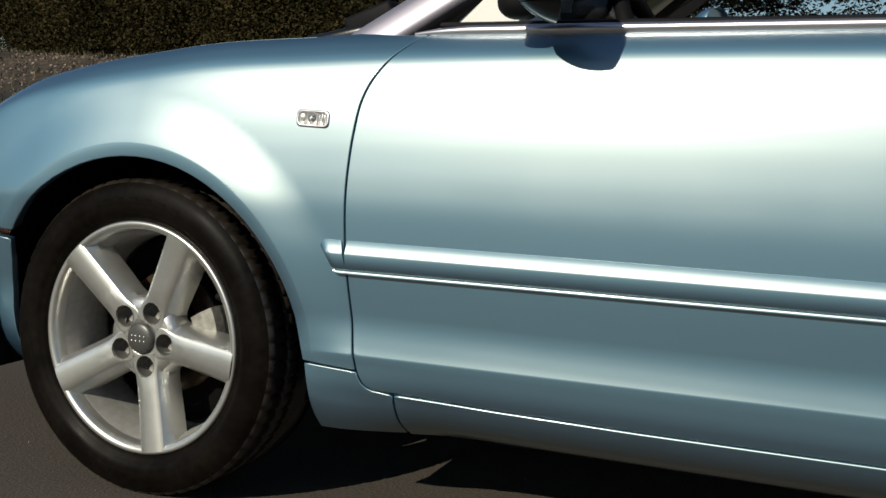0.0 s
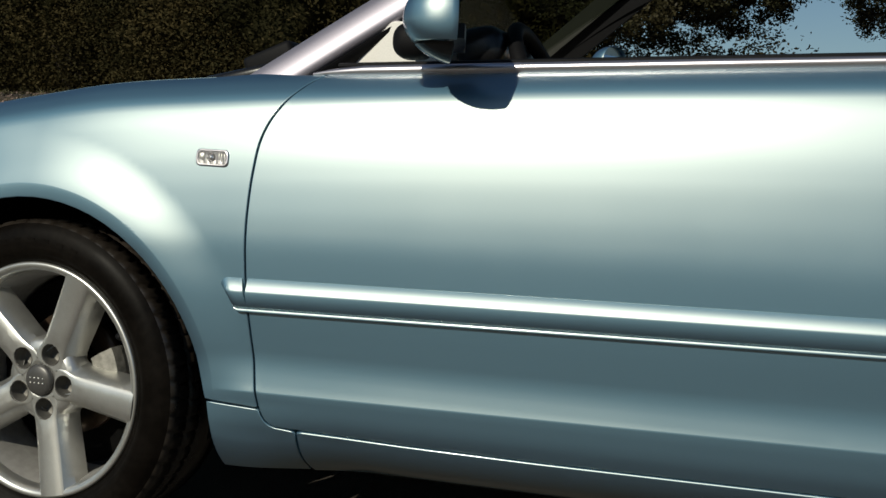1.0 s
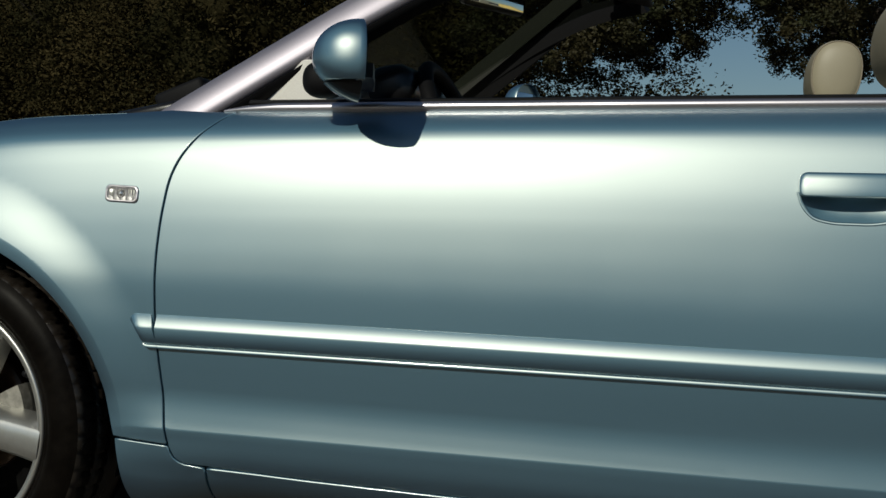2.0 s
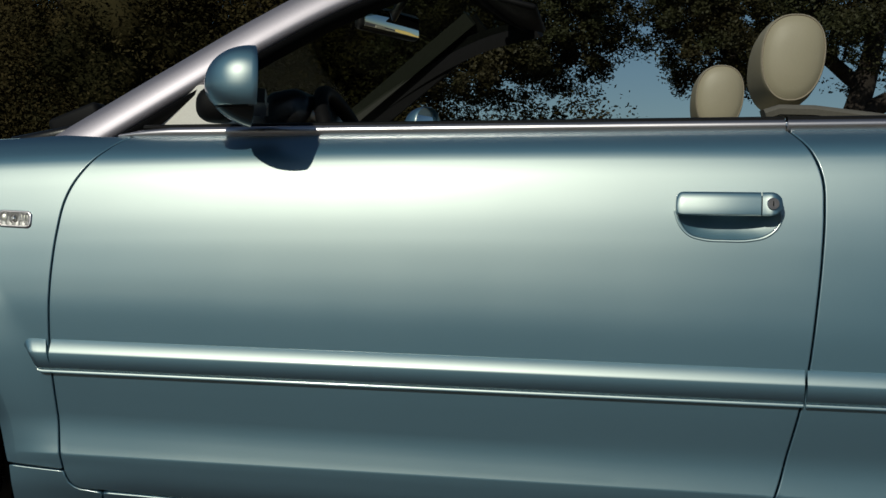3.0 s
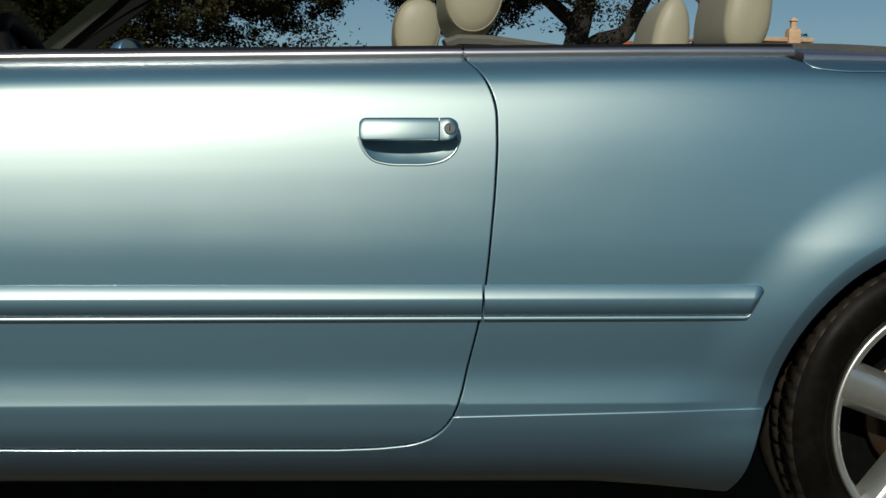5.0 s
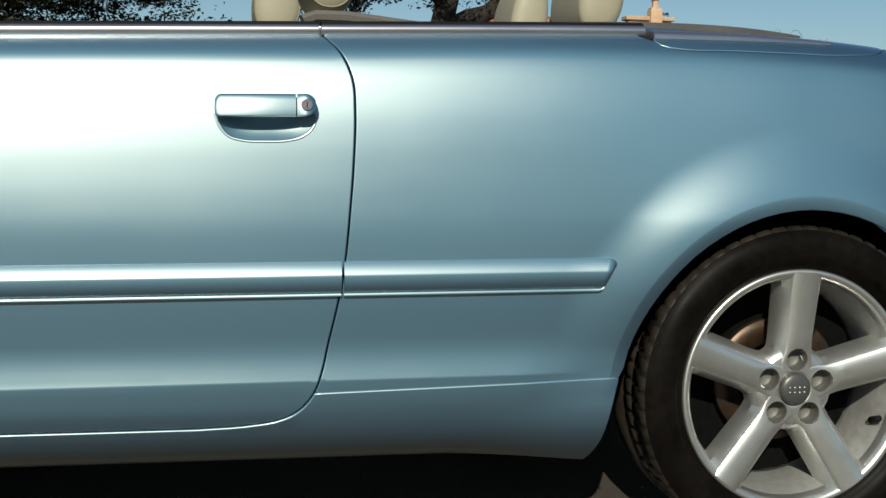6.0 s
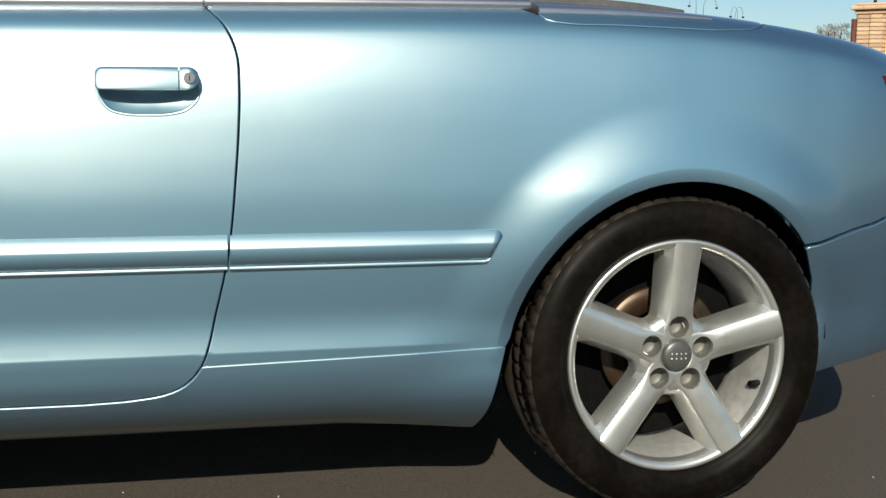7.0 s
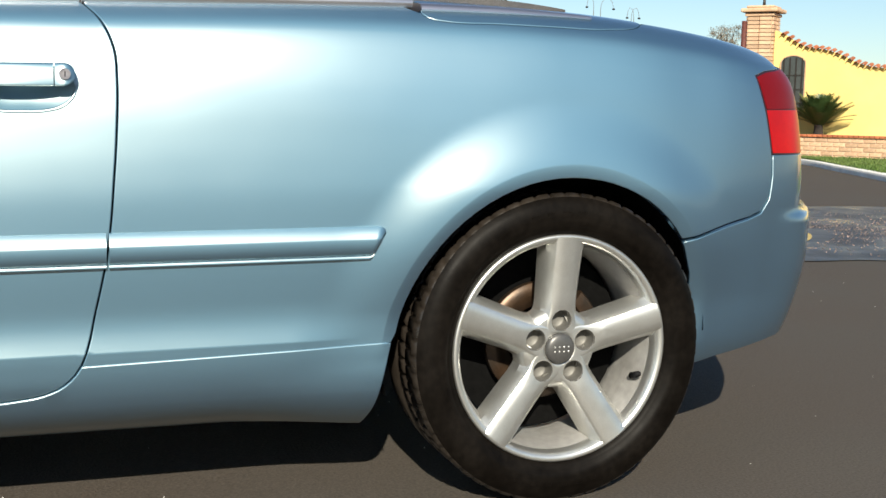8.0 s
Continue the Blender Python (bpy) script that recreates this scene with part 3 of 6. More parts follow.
bumper = [(u_of(x), s_of(u_of(x), z)) for x, z in [(2.93, 0.235), (2.957, 0.27), (2.977, 0.32), (2.983, 0.385), (2.962, 0.460), (2.925, 0.5295), (2.96, 0.5365), (3.00, 0.546),
          (3.06, 0.558), (3.12, 0.569), (3.163, 0.581), (3.188, 0.610), (3.198, 0.66), (3.199, 0.7085)]]
bumper = bumper[::-1] + [(u_of(2.98), 0.240), (u_of(3.1), 0.258), (u_of(3.3), 0.278), (U1 - 0.002, 0.300), (U1 - 0.002, s_of(U1, 0.7085)), (3.45, s_of(3.45, 0.7085)), (3.3, s_of(3.3, 0.7085))]
panel("rear_bumper", [(float(a), float(b)) for a, b in bumper], PAINT, car, depth=0.012, gap=0.024)

lamp_top = [(u, s_of(u, 0.883 + 0.10 * (u - 3.17))) for u in np.linspace(3.62, 3.225, 8)]
lamp = assembly("tail_lamp", car, "two-tone red tail lamp")
LSPLIT = 0.806
USPLIT = 3.43
upper = xz([(3.1855, LSPLIT + 0.0012), (3.167, 0.878)]) + [p for p in lamp_top[::-1] if p[0] < USPLIT - 0.03] + [(USPLIT - 0.001, s_of(USPLIT, 0.883 + 0.10 * (USPLIT - 3.17))), (USPLIT - 0.001, s_of(USPLIT, LSPLIT + 0.006))]
lower = xz([(3.2005, 0.7115), (3.1860, LSPLIT)]) + [(USPLIT - 0.001, s_of(USPLIT, LSPLIT + 0.004)), (USPLIT - 0.001, s_of(USPLIT, 0.7095))]
outer = [(USPLIT + 0.001, s_of(USPLIT, 0.7095)), (USPLIT + 0.001, s_of(USPLIT, 0.883 + 0.10 * (USPLIT - 3.17)))] + [p for p in lamp_top[::-1] if p[0] > USPLIT + 0.03] + [(3.62, s_of(3.62, 0.7095))]
gasket = xz([(3.196, 0.7085), (3.181, LSPLIT), (3.162, 0.8805)]) + [(u, s_of(u, 0.8855 + 0.10 * (u - 3.17))) for u in np.linspace(3.225, 3.62, 8)] + [(3.622, s_of(3.62, 0.7085))]
panel("gasket", gasket, LAMP_RIM, lamp, "dark red lamp edge", seam=0.0, r=0.0006, surface=lambda u, q: skin(u, q) - skin_normal(u, q) * 0.0012)
panel("lens", upper, LAMP_DARK, lamp, "dark red upper lens", seam=0.0002, r=0.0010)
panel("lens", outer, LAMP_SIDE, lamp, "deep red wrap-round lens", seam=0.0002, r=0.0010)
panel("lens", lower, LAMP_RED, lamp, "bright red lower lens", seam=0.0002, r=0.0010)
back_panel = [(3.63, s_of(3.63, 0.711)), (U1 - 0.002, s_of(U1, 0.711)), (U1 - 0.002, s_of(U1, 0.90)), (3.63, s_of(3.63, 0.90))]
panel("tail_panel", back_panel, PAINT, car, gap=0.03)

nose = xz([(-0.313, 0.49), (-0.330, 0.40), (-0.333, 0.34), (-0.328, 0.27), (-0.312, 0.21)]) + [(float(u_of(-0.5)), 0.2), (U0 + 0.002, 0.20), (U0 + 0.002, 0.60), (float(u_of(-0.70)), 0.60), (float(u_of(-0.64)), 0.53)] \
    + xz([(-0.45, 0.507)])
panel("front_bumper", nose, PAINT, car, depth=0.015, gap=0.03)


# ---- bonnet and rear deck: crowned sheets between the wings ----
def crowned(name, us, s_edge, crown, mat, inset=0.003, drop=0.02, power=2.0, span=None, across=25):
    edge = skin(np.array(us), s_edge)
    edge[:, 1] += inset
    verts, faces = [], []
    n = across
    for x, y, z in edge:
        for k in range(n):
            f = -1 + 2 * k / (n - 1)
            verts.append((x, YC + f * (YC - y), z + crown * (1 - abs(f) ** power)))
    rows = len(edge)
    faces = [(i * n + k, (i + 1) * n + k, (i + 1) * n + k + 1, i * n + k + 1) for i in range(rows - 1) for k in range(n - 1)]
    rim = [i * n for i in range(rows)] + [(rows - 1) * n + k for k in range(1, n)] + [i * n + n - 1 for i in range(rows - 2, -1, -1)] \
        + [k for k in range(n - 2, 0, -1)]
    base = len(verts)
    verts += [(verts[i][0], verts[i][1], verts[i][2] - drop) for i in rim]
    m = len(rim)
    faces += [(rim[i], base + i, base + (i + 1) % m, rim[(i + 1) % m])[::-1] for i in range(m)]
    bm = bmesh.new()
    vs = [bm.verts.new(p) for p in verts]
    for f in faces:
        bm.faces.new([vs[i] for i in f])
    bmesh.ops.recalc_face_normals(bm, faces=bm.faces)
    for e in bm.edges:
        if len(e.link_faces) == 2 and e.calc_face_angle(0) > radians(35):
            e.smooth = False
    return part(name, bm, mat, car)


crowned("bonnet", np.linspace(-0.84, 0.33, 34), S_BONNET, 0.012, PAINT, power=2.6)
crowned("boot_lid", np.linspace(2.92, 3.62, 26), S_DECK, 0.020, PAINT, power=2.4)


def outs_at(us, s):
    n = skin_normal(np.array(us), s)
    n[:, 2] = 0
    return n


# ---- side mouldings ----
MOULD = [(-0.010, 0.0290), (0.0028, 0.0294), (0.0046, 0.0282), (0.0112, 0.0104), (0.0127, 0.0072), (0.0130, 0.0040), (0.0120, -0.0040), (0.0082, -0.0200),
         (0.0060, -0.0226), (0.0008, -0.0244), (0.0005, -0.0256), (0.0032, -0.0263), (0.0038, -0.0271), (0.0048, -0.0303), (0.0044, -0.0316), (0.002, -0.0328), (-0.012, -0.0336)]


def mould_z(x):
    return 0.5245 + 0.0122 * (x - 0.43) - 0.0013


def moulding(x0, x1, parent, lean=(0.0, 0.0), both=True):
    """Moulding between two seams. A leaning end is a free one: it slants and is drawn in round its corners."""
    xs = list(np.linspace(x0, x1, max(6, int((x1 - x0) / 0.04))))
    if lean[0]:
        xs = [x0, x0 + 0.0008, x0 + 0.0025, x0 + 0.005, x0 + 0.009, x0 + 0.013] + xs[1:]
    if lean[1]:
        xs = xs[:-1] + [x1 - 0.013, x1 - 0.009, x1 - 0.005, x1 - 0.0025, x1 - 0.0008, x1]
    rings = []
    for x in xs:
        ends = [(d, l) for d, l in ((x - x0, lean[0]), (x1 - x, lean[1])) if l]
        near, slant = min(ends) if ends else (1.0, 0.0)
        q = min(1.0, near / 0.013)
        tall, proud = 0.55 + 0.45 * math.sqrt(1 - (1 - q) ** 2), 0.25 + 0.75 * math.sqrt(1 - (1 - q) ** 2)
        ring = []
        for a, b in MOULD:
            xx = x + slant * b * max(0.0, 1 - near / 0.10)
            u = float(u_of(xx))
            p = skin(u, s_of(u, mould_z(xx)))
            ring.append((xx, p[1] - a * (proud if a > 0 else 1.0), p[2] + b * tall))
        rings.append(ring)
    for side in (1, -1) if both else (1,):
        bm = bmesh.new()
        vs = [[bm.verts.new((x, y if side > 0 else 2 * YC - y, z)) for x, y, z in ring] for ring in rings]
        k = len(MOULD)
        for a, b in zip(vs, vs[1:]):
            for i in range(k):
                bm.faces.new((a[i], a[(i + 1) % k], b[(i + 1) % k], b[i]))
        bm.faces.new(vs[0])
        bm.faces.new(vs[-1][::-1])
        bmesh.ops.recalc_face_normals(bm, faces=bm.faces)
        for e in bm.edges:
            if len(e.link_faces) == 2 and e.calc_face_angle(0) > radians(42):
                e.smooth = False
        part("side_moulding", bm, PAINT, parent, "blue protective side moulding")


moulding(0.421, 0.4585, car, (-0.40, 0.0))
moulding(0.4625, 1.7725, door, both=False)
moulding(1.7770, 2.263, car, (0.0, 0.36))


# ---- window line: bright strip and black seal ----
def strip_run(x0, x1, rise, section, mat, name, parent, label, both=True, taper=False):
    xs = np.linspace(x0, x1, max(3, int((x1 - x0) / 0.05)))
    us = np.array([float(u_of(x)) for x in xs])
    ss = np.array([s_of(u, belt(x) + rise) for u, x in zip(us, xs)])
    return sweep(name, skin(us, ss), section, mat, parent, label, outs=outs_at(us, 0.7), both=both,
                 taper=[min(1.0, 0.25 + 0.5 * i) for i in range(len(xs))] if taper else None)


STRIP = [(-0.012, -0.006), (0.003, -0.0035), (0.0075, 0.003), (0.0075, 0.009), (0.005, 0.0135), (-0.001, 0.0165), (-0.012, 0.0165)]
RAIL = [(-0.020, 0.010), (-0.002, 0.0135), (0.000, 0.0160), (-0.002, 0.0200), (-0.010, 0.0225), (-0.030, 0.0225)]
strip_run(0.536, 1.737, 0.001, STRIP, SILVER, "window_strip", car, "bright aluminium window strip", taper=True)
strip_run(1.742, 2.352, 0.001, STRIP, SILVER, "window_strip", car, "bright aluminium window strip")
strip_run(0.585, 1.737, 0.001, RAIL, SEAL, "window_seal", car, "black rubber window seal")
strip_run(1.742, 2.352, 0.001, RAIL, SEAL, "window_seal", car, "black rubber window seal")
_c = skin(float(u_of(1.7395)), s_of(u_of(1.7395), belt(1.74) + 0.005))
bm = bmesh.new()
add_box(bm, (0.006, 0.016, 0.018), _c + np.array((0.0, -0.002, 0.0)), bevel=0.002)
part("strip_end", bm, CHROME, car, "polished strip end")


# ---- tonneau cover and its frame behind the seats ----
def tonneau(x0, x1, y_in, z_edge, z_mid, name, mat, label, rows=18, across=29, thick=0.03, tail=2.2):
    verts, faces = [], []
    for i in range(rows):
        t = i / (rows - 1)
        x = x0 + (x1 - x0) * t
        pull = y_in + 0.30 * max(0.0, t - 0.55) ** tail
        for k in range(across):
            f = -1 + 2 * k / (across - 1)
            z = z_edge(x) + (z_mid(x) - z_edge(x)) * (1 - abs(f) ** 4)
            verts.append((x - 0.10 * (f * f) * t * t, YC + f * (YC - pull), z))
    n = across
    faces = [(i * n + k, (i + 1) * n + k, (i + 1) * n + k + 1, i * n + k + 1) for i in range(rows - 1) for k in range(n - 1)]
    bm = bmesh.new()
    vs = [bm.verts.new(p) for p in verts]
    for f in faces:
        bm.faces.new([vs[i] for i in f])
    bmesh.ops.recalc_face_normals(bm, faces=bm.faces)
    if sum(f.normal.z for f in bm.faces) < 0:
        bmesh.ops.reverse_faces(bm, faces=bm.faces)
    bmesh.ops.extrude_face_region(bm, geom=bm.faces[:])
    for v in vs:
        v.co.z -= thick
    bmesh.ops.recalc_face_normals(bm, faces=bm.faces)
    for e in bm.edges:
        if len(e.link_faces) == 2 and e.calc_face_angle(0) > radians(40):
            e.smooth = False
    return part(name, bm, mat, car, label)


tonneau(2.02, 2.84, 0.205, lambda x: 1.003 + 0.018 * math.sin(min(1, (x - 2.0) / 0.85) * 2.75), lambda x: 1.016 + 0.026 * math.sin(min(1, max(0, x - 2.02) / 0.85) * 2.6),
        "soft_top_cover", FABRIC, "dark grey canvas soft top folded under its cover", thick=0.05)
tonneau(2.372, 2.915, 0.195, lambda x: 0.986 - 0.010 * (x - 2.37), lambda x: 0.992, "roof_cover_lid", PAINT, "", thick=0.02, tail=2.6)
# painted flank of the lid, flush with the wing along its shut line
lid_run = [(u, float(np.interp(d, _sd(_up), _up))) for u, d in curve_through(LID_LINE, 5)]
s_in = float(np.interp(0.205, _sd(_up), _up))
panel("lid_flank", lid_run + [(u, s_in) for u in np.linspace(2.915, 2.372, 20)], PAINT, car, depth=0.012, gap=0.013)
fr_u = np.linspace(2.366, 2.755, 16)
fr_s = np.interp(np.linspace(0.088, 0.108, 16), _sd(_up), _up)
sweep("cover_frame", skin(fr_u, fr_s) + np.array((0, 0, 0.002)), [(-0.055, -0.004), (0.004, -0.004), (0.0070, -0.001), (0.006, 0.004), (0.001, 0.009), (-0.012, 0.0125), (-0.055, 0.014)],
      SILVER, car, "satin aluminium frame of the roof cover", outs=outs_at(fr_u, 0.7), both=True, taper=[1.0 - 0.55 * (i / 15) ** 2 for i in range(16)])


# ---- door handle ----
handle = assembly("door_handle", door)
bezel_run = xz(curve_through(HANDLE[6:-1], 4))
us = [p[0] for p in bezel_run]
ss = [p[1] for p in bezel_run]
rim_path = skin(np.array(us), np.array(ss))
sweep("bezel", rim_path, [(-0.003, -0.0024), (0.0004, -0.0021), (0.0011, -0.0006), (0.0010, 0.0009), (0.0002, 0.0017), (-0.003, 0.0017)],
      PAINT, handle, outs=[(0, -1, 0)] * len(us), closed_ends=False)
# shallow scooped bowl behind the grip, deepest towards its upper edge
bowl = curve_through(OPENING + [OPENING[0]], 4)[:-1]
verts, faces = [], []
m = len(bowl)
for k in range(9):
    t = k / 8
    for x, z in bowl:
        xx, zz = 1.641 + (x - 1.641) * (1 - t), 0.838 + (z - 0.838) * (1 - t)
        u = float(u_of(xx))
        p = skin(u, s_of(u, zz))
        verts.append((xx, p[1] + 0.0015 + 0.025 * t ** 0.72, zz))
faces = [(k * m + i, (k + 1) * m + i, (k + 1) * m + (i + 1) % m, k * m + (i + 1) % m) for k in range(8) for i in range(m)]
bm = bmesh.new()
vs = [bm.verts.new(p) for p in verts]
for f in faces:
    bm.faces.new([vs[i] for i in f])
bmesh.ops.remove_doubles(bm, verts=bm.verts, dist=1e-5)
bmesh.ops.recalc_face_normals(bm, faces=bm.faces)
if sum(f.normal.y for f in bm.faces) > 0:
    bmesh.ops.reverse_faces(bm, faces=bm.faces)
part("recess", bm, PAINT, handle)


def grip(x0, x1, name, mat, top_l, top_r, h):
    """Bowed bar with rounded edges across the handle recess."""
    verts, faces = [], []
    sec = [(0.012, -h), (-0.008, -h), (-0.0165, -h * 0.97), (-0.0200, -h * 0.88), (-0.0200, -h * 0.70), (-0.0180, -h * 0.2), (-0.0150, h * 0.35), (-0.0115, h * 0.80), (-0.007, h * 0.96), (0.000, h), (0.012, h)]
    ts = [0, 0.004, 0.012, 0.024, 0.04, 0.06, 0.085, 0.115] + list(np.linspace(0.16, 1, 12)) if x0 < 1.6 else list(np.linspace(0, 0.4, 4)) + list(np.linspace(0.46, 1, 14))
    xs = [x0 + (x1 - x0) * t for t in ts]
    for i, x in enumerate(xs):
        t = ts[i]
        e = 1.0
        if x0 < 1.6:
            e = math.sqrt(max(0.0, 1 - max(0.0, 1 - t / 0.085) ** 2)) * 0.55 + 0.45 if t < 0.085 else 1.0
        elif t > 0.40:
            e = 0.12 + 0.88 * math.sqrt(max(0.0, 1 - ((t - 0.40) / 0.60) ** 2))
        zc = top_l + (top_r - top_l) * t - h
        for dy, dz in sec:
            verts.append((x, 0.0095 + dy * (0.42 + 0.33 * e) - 0.004 * math.sin(math.pi * t), zc + dz * e))
    k = len(sec)
    faces = [(i * k + j, i * k + (j + 1) % k, (i + 1) * k + (j + 1) % k, (i + 1) * k + j) for i in range(len(xs) - 1) for j in range(k)]
    faces += [tuple(range(k)), tuple((len(xs) - 1) * k + j for j in range(k))[::-1]]
    bm = bmesh.new()
    vs = [bm.verts.new(p) for p in verts]
    for f in faces:
        bm.faces.new([vs[i] for i in f])
    bmesh.ops.recalc_face_normals(bm, faces=bm.faces)
    for e in bm.edges:
        if len(e.link_faces) == 2 and e.calc_face_angle(0) > radians(50):
            e.smooth = False
    return part(name, bm, mat, handle)


grip(1.5560, 1.6915, "grip", PAINT, 0.853, 0.856, 0.0195)
grip(1.6935, 1.7262, "lock_cover", PAINT, 0.856, 0.857, 0.0195)
v, f = lathe([(0.0, -0.0122), (0.0066, -0.0122), (0.0070, -0.0126), (0.0076, -0.0126), (0.0079, -0.0116), (0.0084, -0.0116), (0.0088, -0.0128), (0.0104, -0.0128), (0.0110, -0.0120), (0.0112, -0.005)], 32)
ob = mesh_object("lock_cylinder", [(a * 0.86 + 1.7095, b + 0.0005, c * 0.86 + 0.8375) for a, b, c in v], f, SILVER, handle, "round metal door lock", smooth=False)
bm = bmesh.new()
add_box(bm, (0.0016, 0.0012, 0.0085), (1.7095, -0.0122, 0.8375))
part("keyhole", bm, SEAL, handle)


# ---- indicator repeater on the wing ----
repeater = assembly("side_indicator", car, "clear side indicator lamp in a pale frame")
IX, IZ = 0.3805, 0.7665


def rounded_rect(w, h, r, n=6):
    out = []
    for cx, cz, a0 in ((w - r, h - r, 0), (-w + r, h - r, 90), (-w + r, -h + r, 180), (w - r, -h + r, 270)):
        out += [(cx + r * math.cos(radians(a0 + 90 * i / n)), cz + r * math.sin(radians(a0 + 90 * i / n))) for i in range(n + 1)]
    return out


def on_wing(dx, dz, out=0.0):
    u = float(u_of(IX + dx))
    s = s_of(u, IZ + dz - 0.02 * dx)
    p, n = skin(u, s), skin_normal(np.array([u]), np.array([s]))[0]
    return p + n * out


loop = rounded_rect(0.033, 0.0155, 0.009)
verts, faces = [], []
for k, (sc, o) in enumerate(((1.0, -0.002), (1.0, 0.0015), (0.97, 0.003), (0.91, 0.0034), (0.85, 0.0026), (0.84, -0.004))):
    verts += [on_wing(a * sc if k < 2 else a - math.copysign(0.033 * (1 - sc) * 0.9, a), b if k < 2 else b - math.copysign(0.033 * (1 - sc) * 0.9, b), o) for a, b in loop]
m = len(loop)
faces = [(k * m + i, (k + 1) * m + i, (k + 1) * m + (i + 1) % m, k * m + (i + 1) % m)[::-1] for k in range(5) for i in range(m)]
mesh_object("frame", verts, faces, SILVER, repeater, "pale lamp frame")
inner = rounded_rect(0.0300, 0.0125, 0.006)
verts, faces = [], []
ribs = np.linspace(-0.0295, 0.0295, 15)
for k, dx in enumerate(ribs):
    for dz in (-0.012, -0.004, 0.004, 0.012):
        verts.append(on_wing(dx, dz, 0.0006 + (0.0014 if k % 3 == 1 else 0.0005 if k % 3 else 0.0) + (0.001 if abs(dz) > 0.01 else 0.0)))
faces = [(k * 4 + j, k * 4 + j + 1, k * 4 + j + 5, k * 4 + j + 4) for k in range(14) for j in range(3)]
mesh_object("reflector", verts, faces, LAMP_BACK, repeater, "ribbed bright reflector", smooth=False)
verts, faces = [], []
for k in range(6):
    t = k / 5
    verts += [on_wing(a * (1 - t), b * (1 - t), 0.0032 + 0.0042 * math.sin(t * math.pi / 2)) for a, b in inner]
m = len(inner)
faces = [(k * m + i, (k + 1) * m + i, (k + 1) * m + (i + 1) % m, k * m + (i + 1) % m)[::-1] for k in range(5) for i in range(m)]
lens = mesh_object("lens", verts, faces, CLEAR, repeater)
lens.visible_shadow = False


def lamp_piece(name, dx0, dx1, dz, depth, mat):
    bm = bmesh.new()
    lo, hi = on_wing(dx0, -dz, depth), on_wing(dx1, dz, depth)
    add_box(bm, (dx1 - dx0, 0.0015, 2 * dz), (lo + hi) * 0.5, bevel=0.0005, segs=1)
    part(name, bm, mat, repeater)


lamp_piece("cell", -0.0255, -0.0145, 0.0070, 0.0012, ALLOY)
for k in range(3):
    lamp_piece("rib", 0.0135 + 0.005 * k, 0.0155 + 0.005 * k, 0.0080, 0.0016, ALLOY)
for radius, out, mat, name in ((0.0118, -0.0075, CAPGREY, "bulb_socket"), (0.0076, -0.0022, CHROME, "bulb")):
    bm = bmesh.new()
    bmesh.ops.create_uvsphere(bm, u_segments=20, v_segments=12, radius=radius)
    bmesh.ops.translate(bm, vec=on_wing(-0.001, 0.0, out), verts=bm.verts)
    part(name, bm, mat, repeater)



# ---- wheels ----
RIM = 0.2340
TYRE = 0.3165
STEER = radians(-4.0)   # front wheels a little off straight ahead


def pocket(bm, centres, r=0.0215):
    """Cut round openings, seen along the axle, into a sheet."""
    for cx, cz in centres:
        near = [f for f in bm.faces if (f.calc_center_median().x - cx) ** 2 + (f.calc_center_median().z - cz) ** 2 < 0.06 ** 2]
        for k in range(12):
            a = math.pi * 2 * k / 12
            n = Vector((math.cos(a), 0, math.sin(a)))
            near = [f for f in bm.faces if (f.calc_center_median().x - cx) ** 2 + (f.calc_center_median().z - cz) ** 2 < 0.05 ** 2]
            geom = list({g for f in near for g in (*f.verts, *f.edges, f)})
            bmesh.ops.bisect_plane(bm, geom=geom, dist=1e-6, plane_co=Vector((cx, 0, cz)) + n * r, plane_no=n)
        gone = [f for f in bm.faces if (f.calc_center_median().x - cx) ** 2 + (f.calc_center_median().z - cz) ** 2 < (r * 0.985) ** 2 and f.calc_center_median().y < 0.03]
        bmesh.ops.delete(bm, geom=gone, context="FACES")


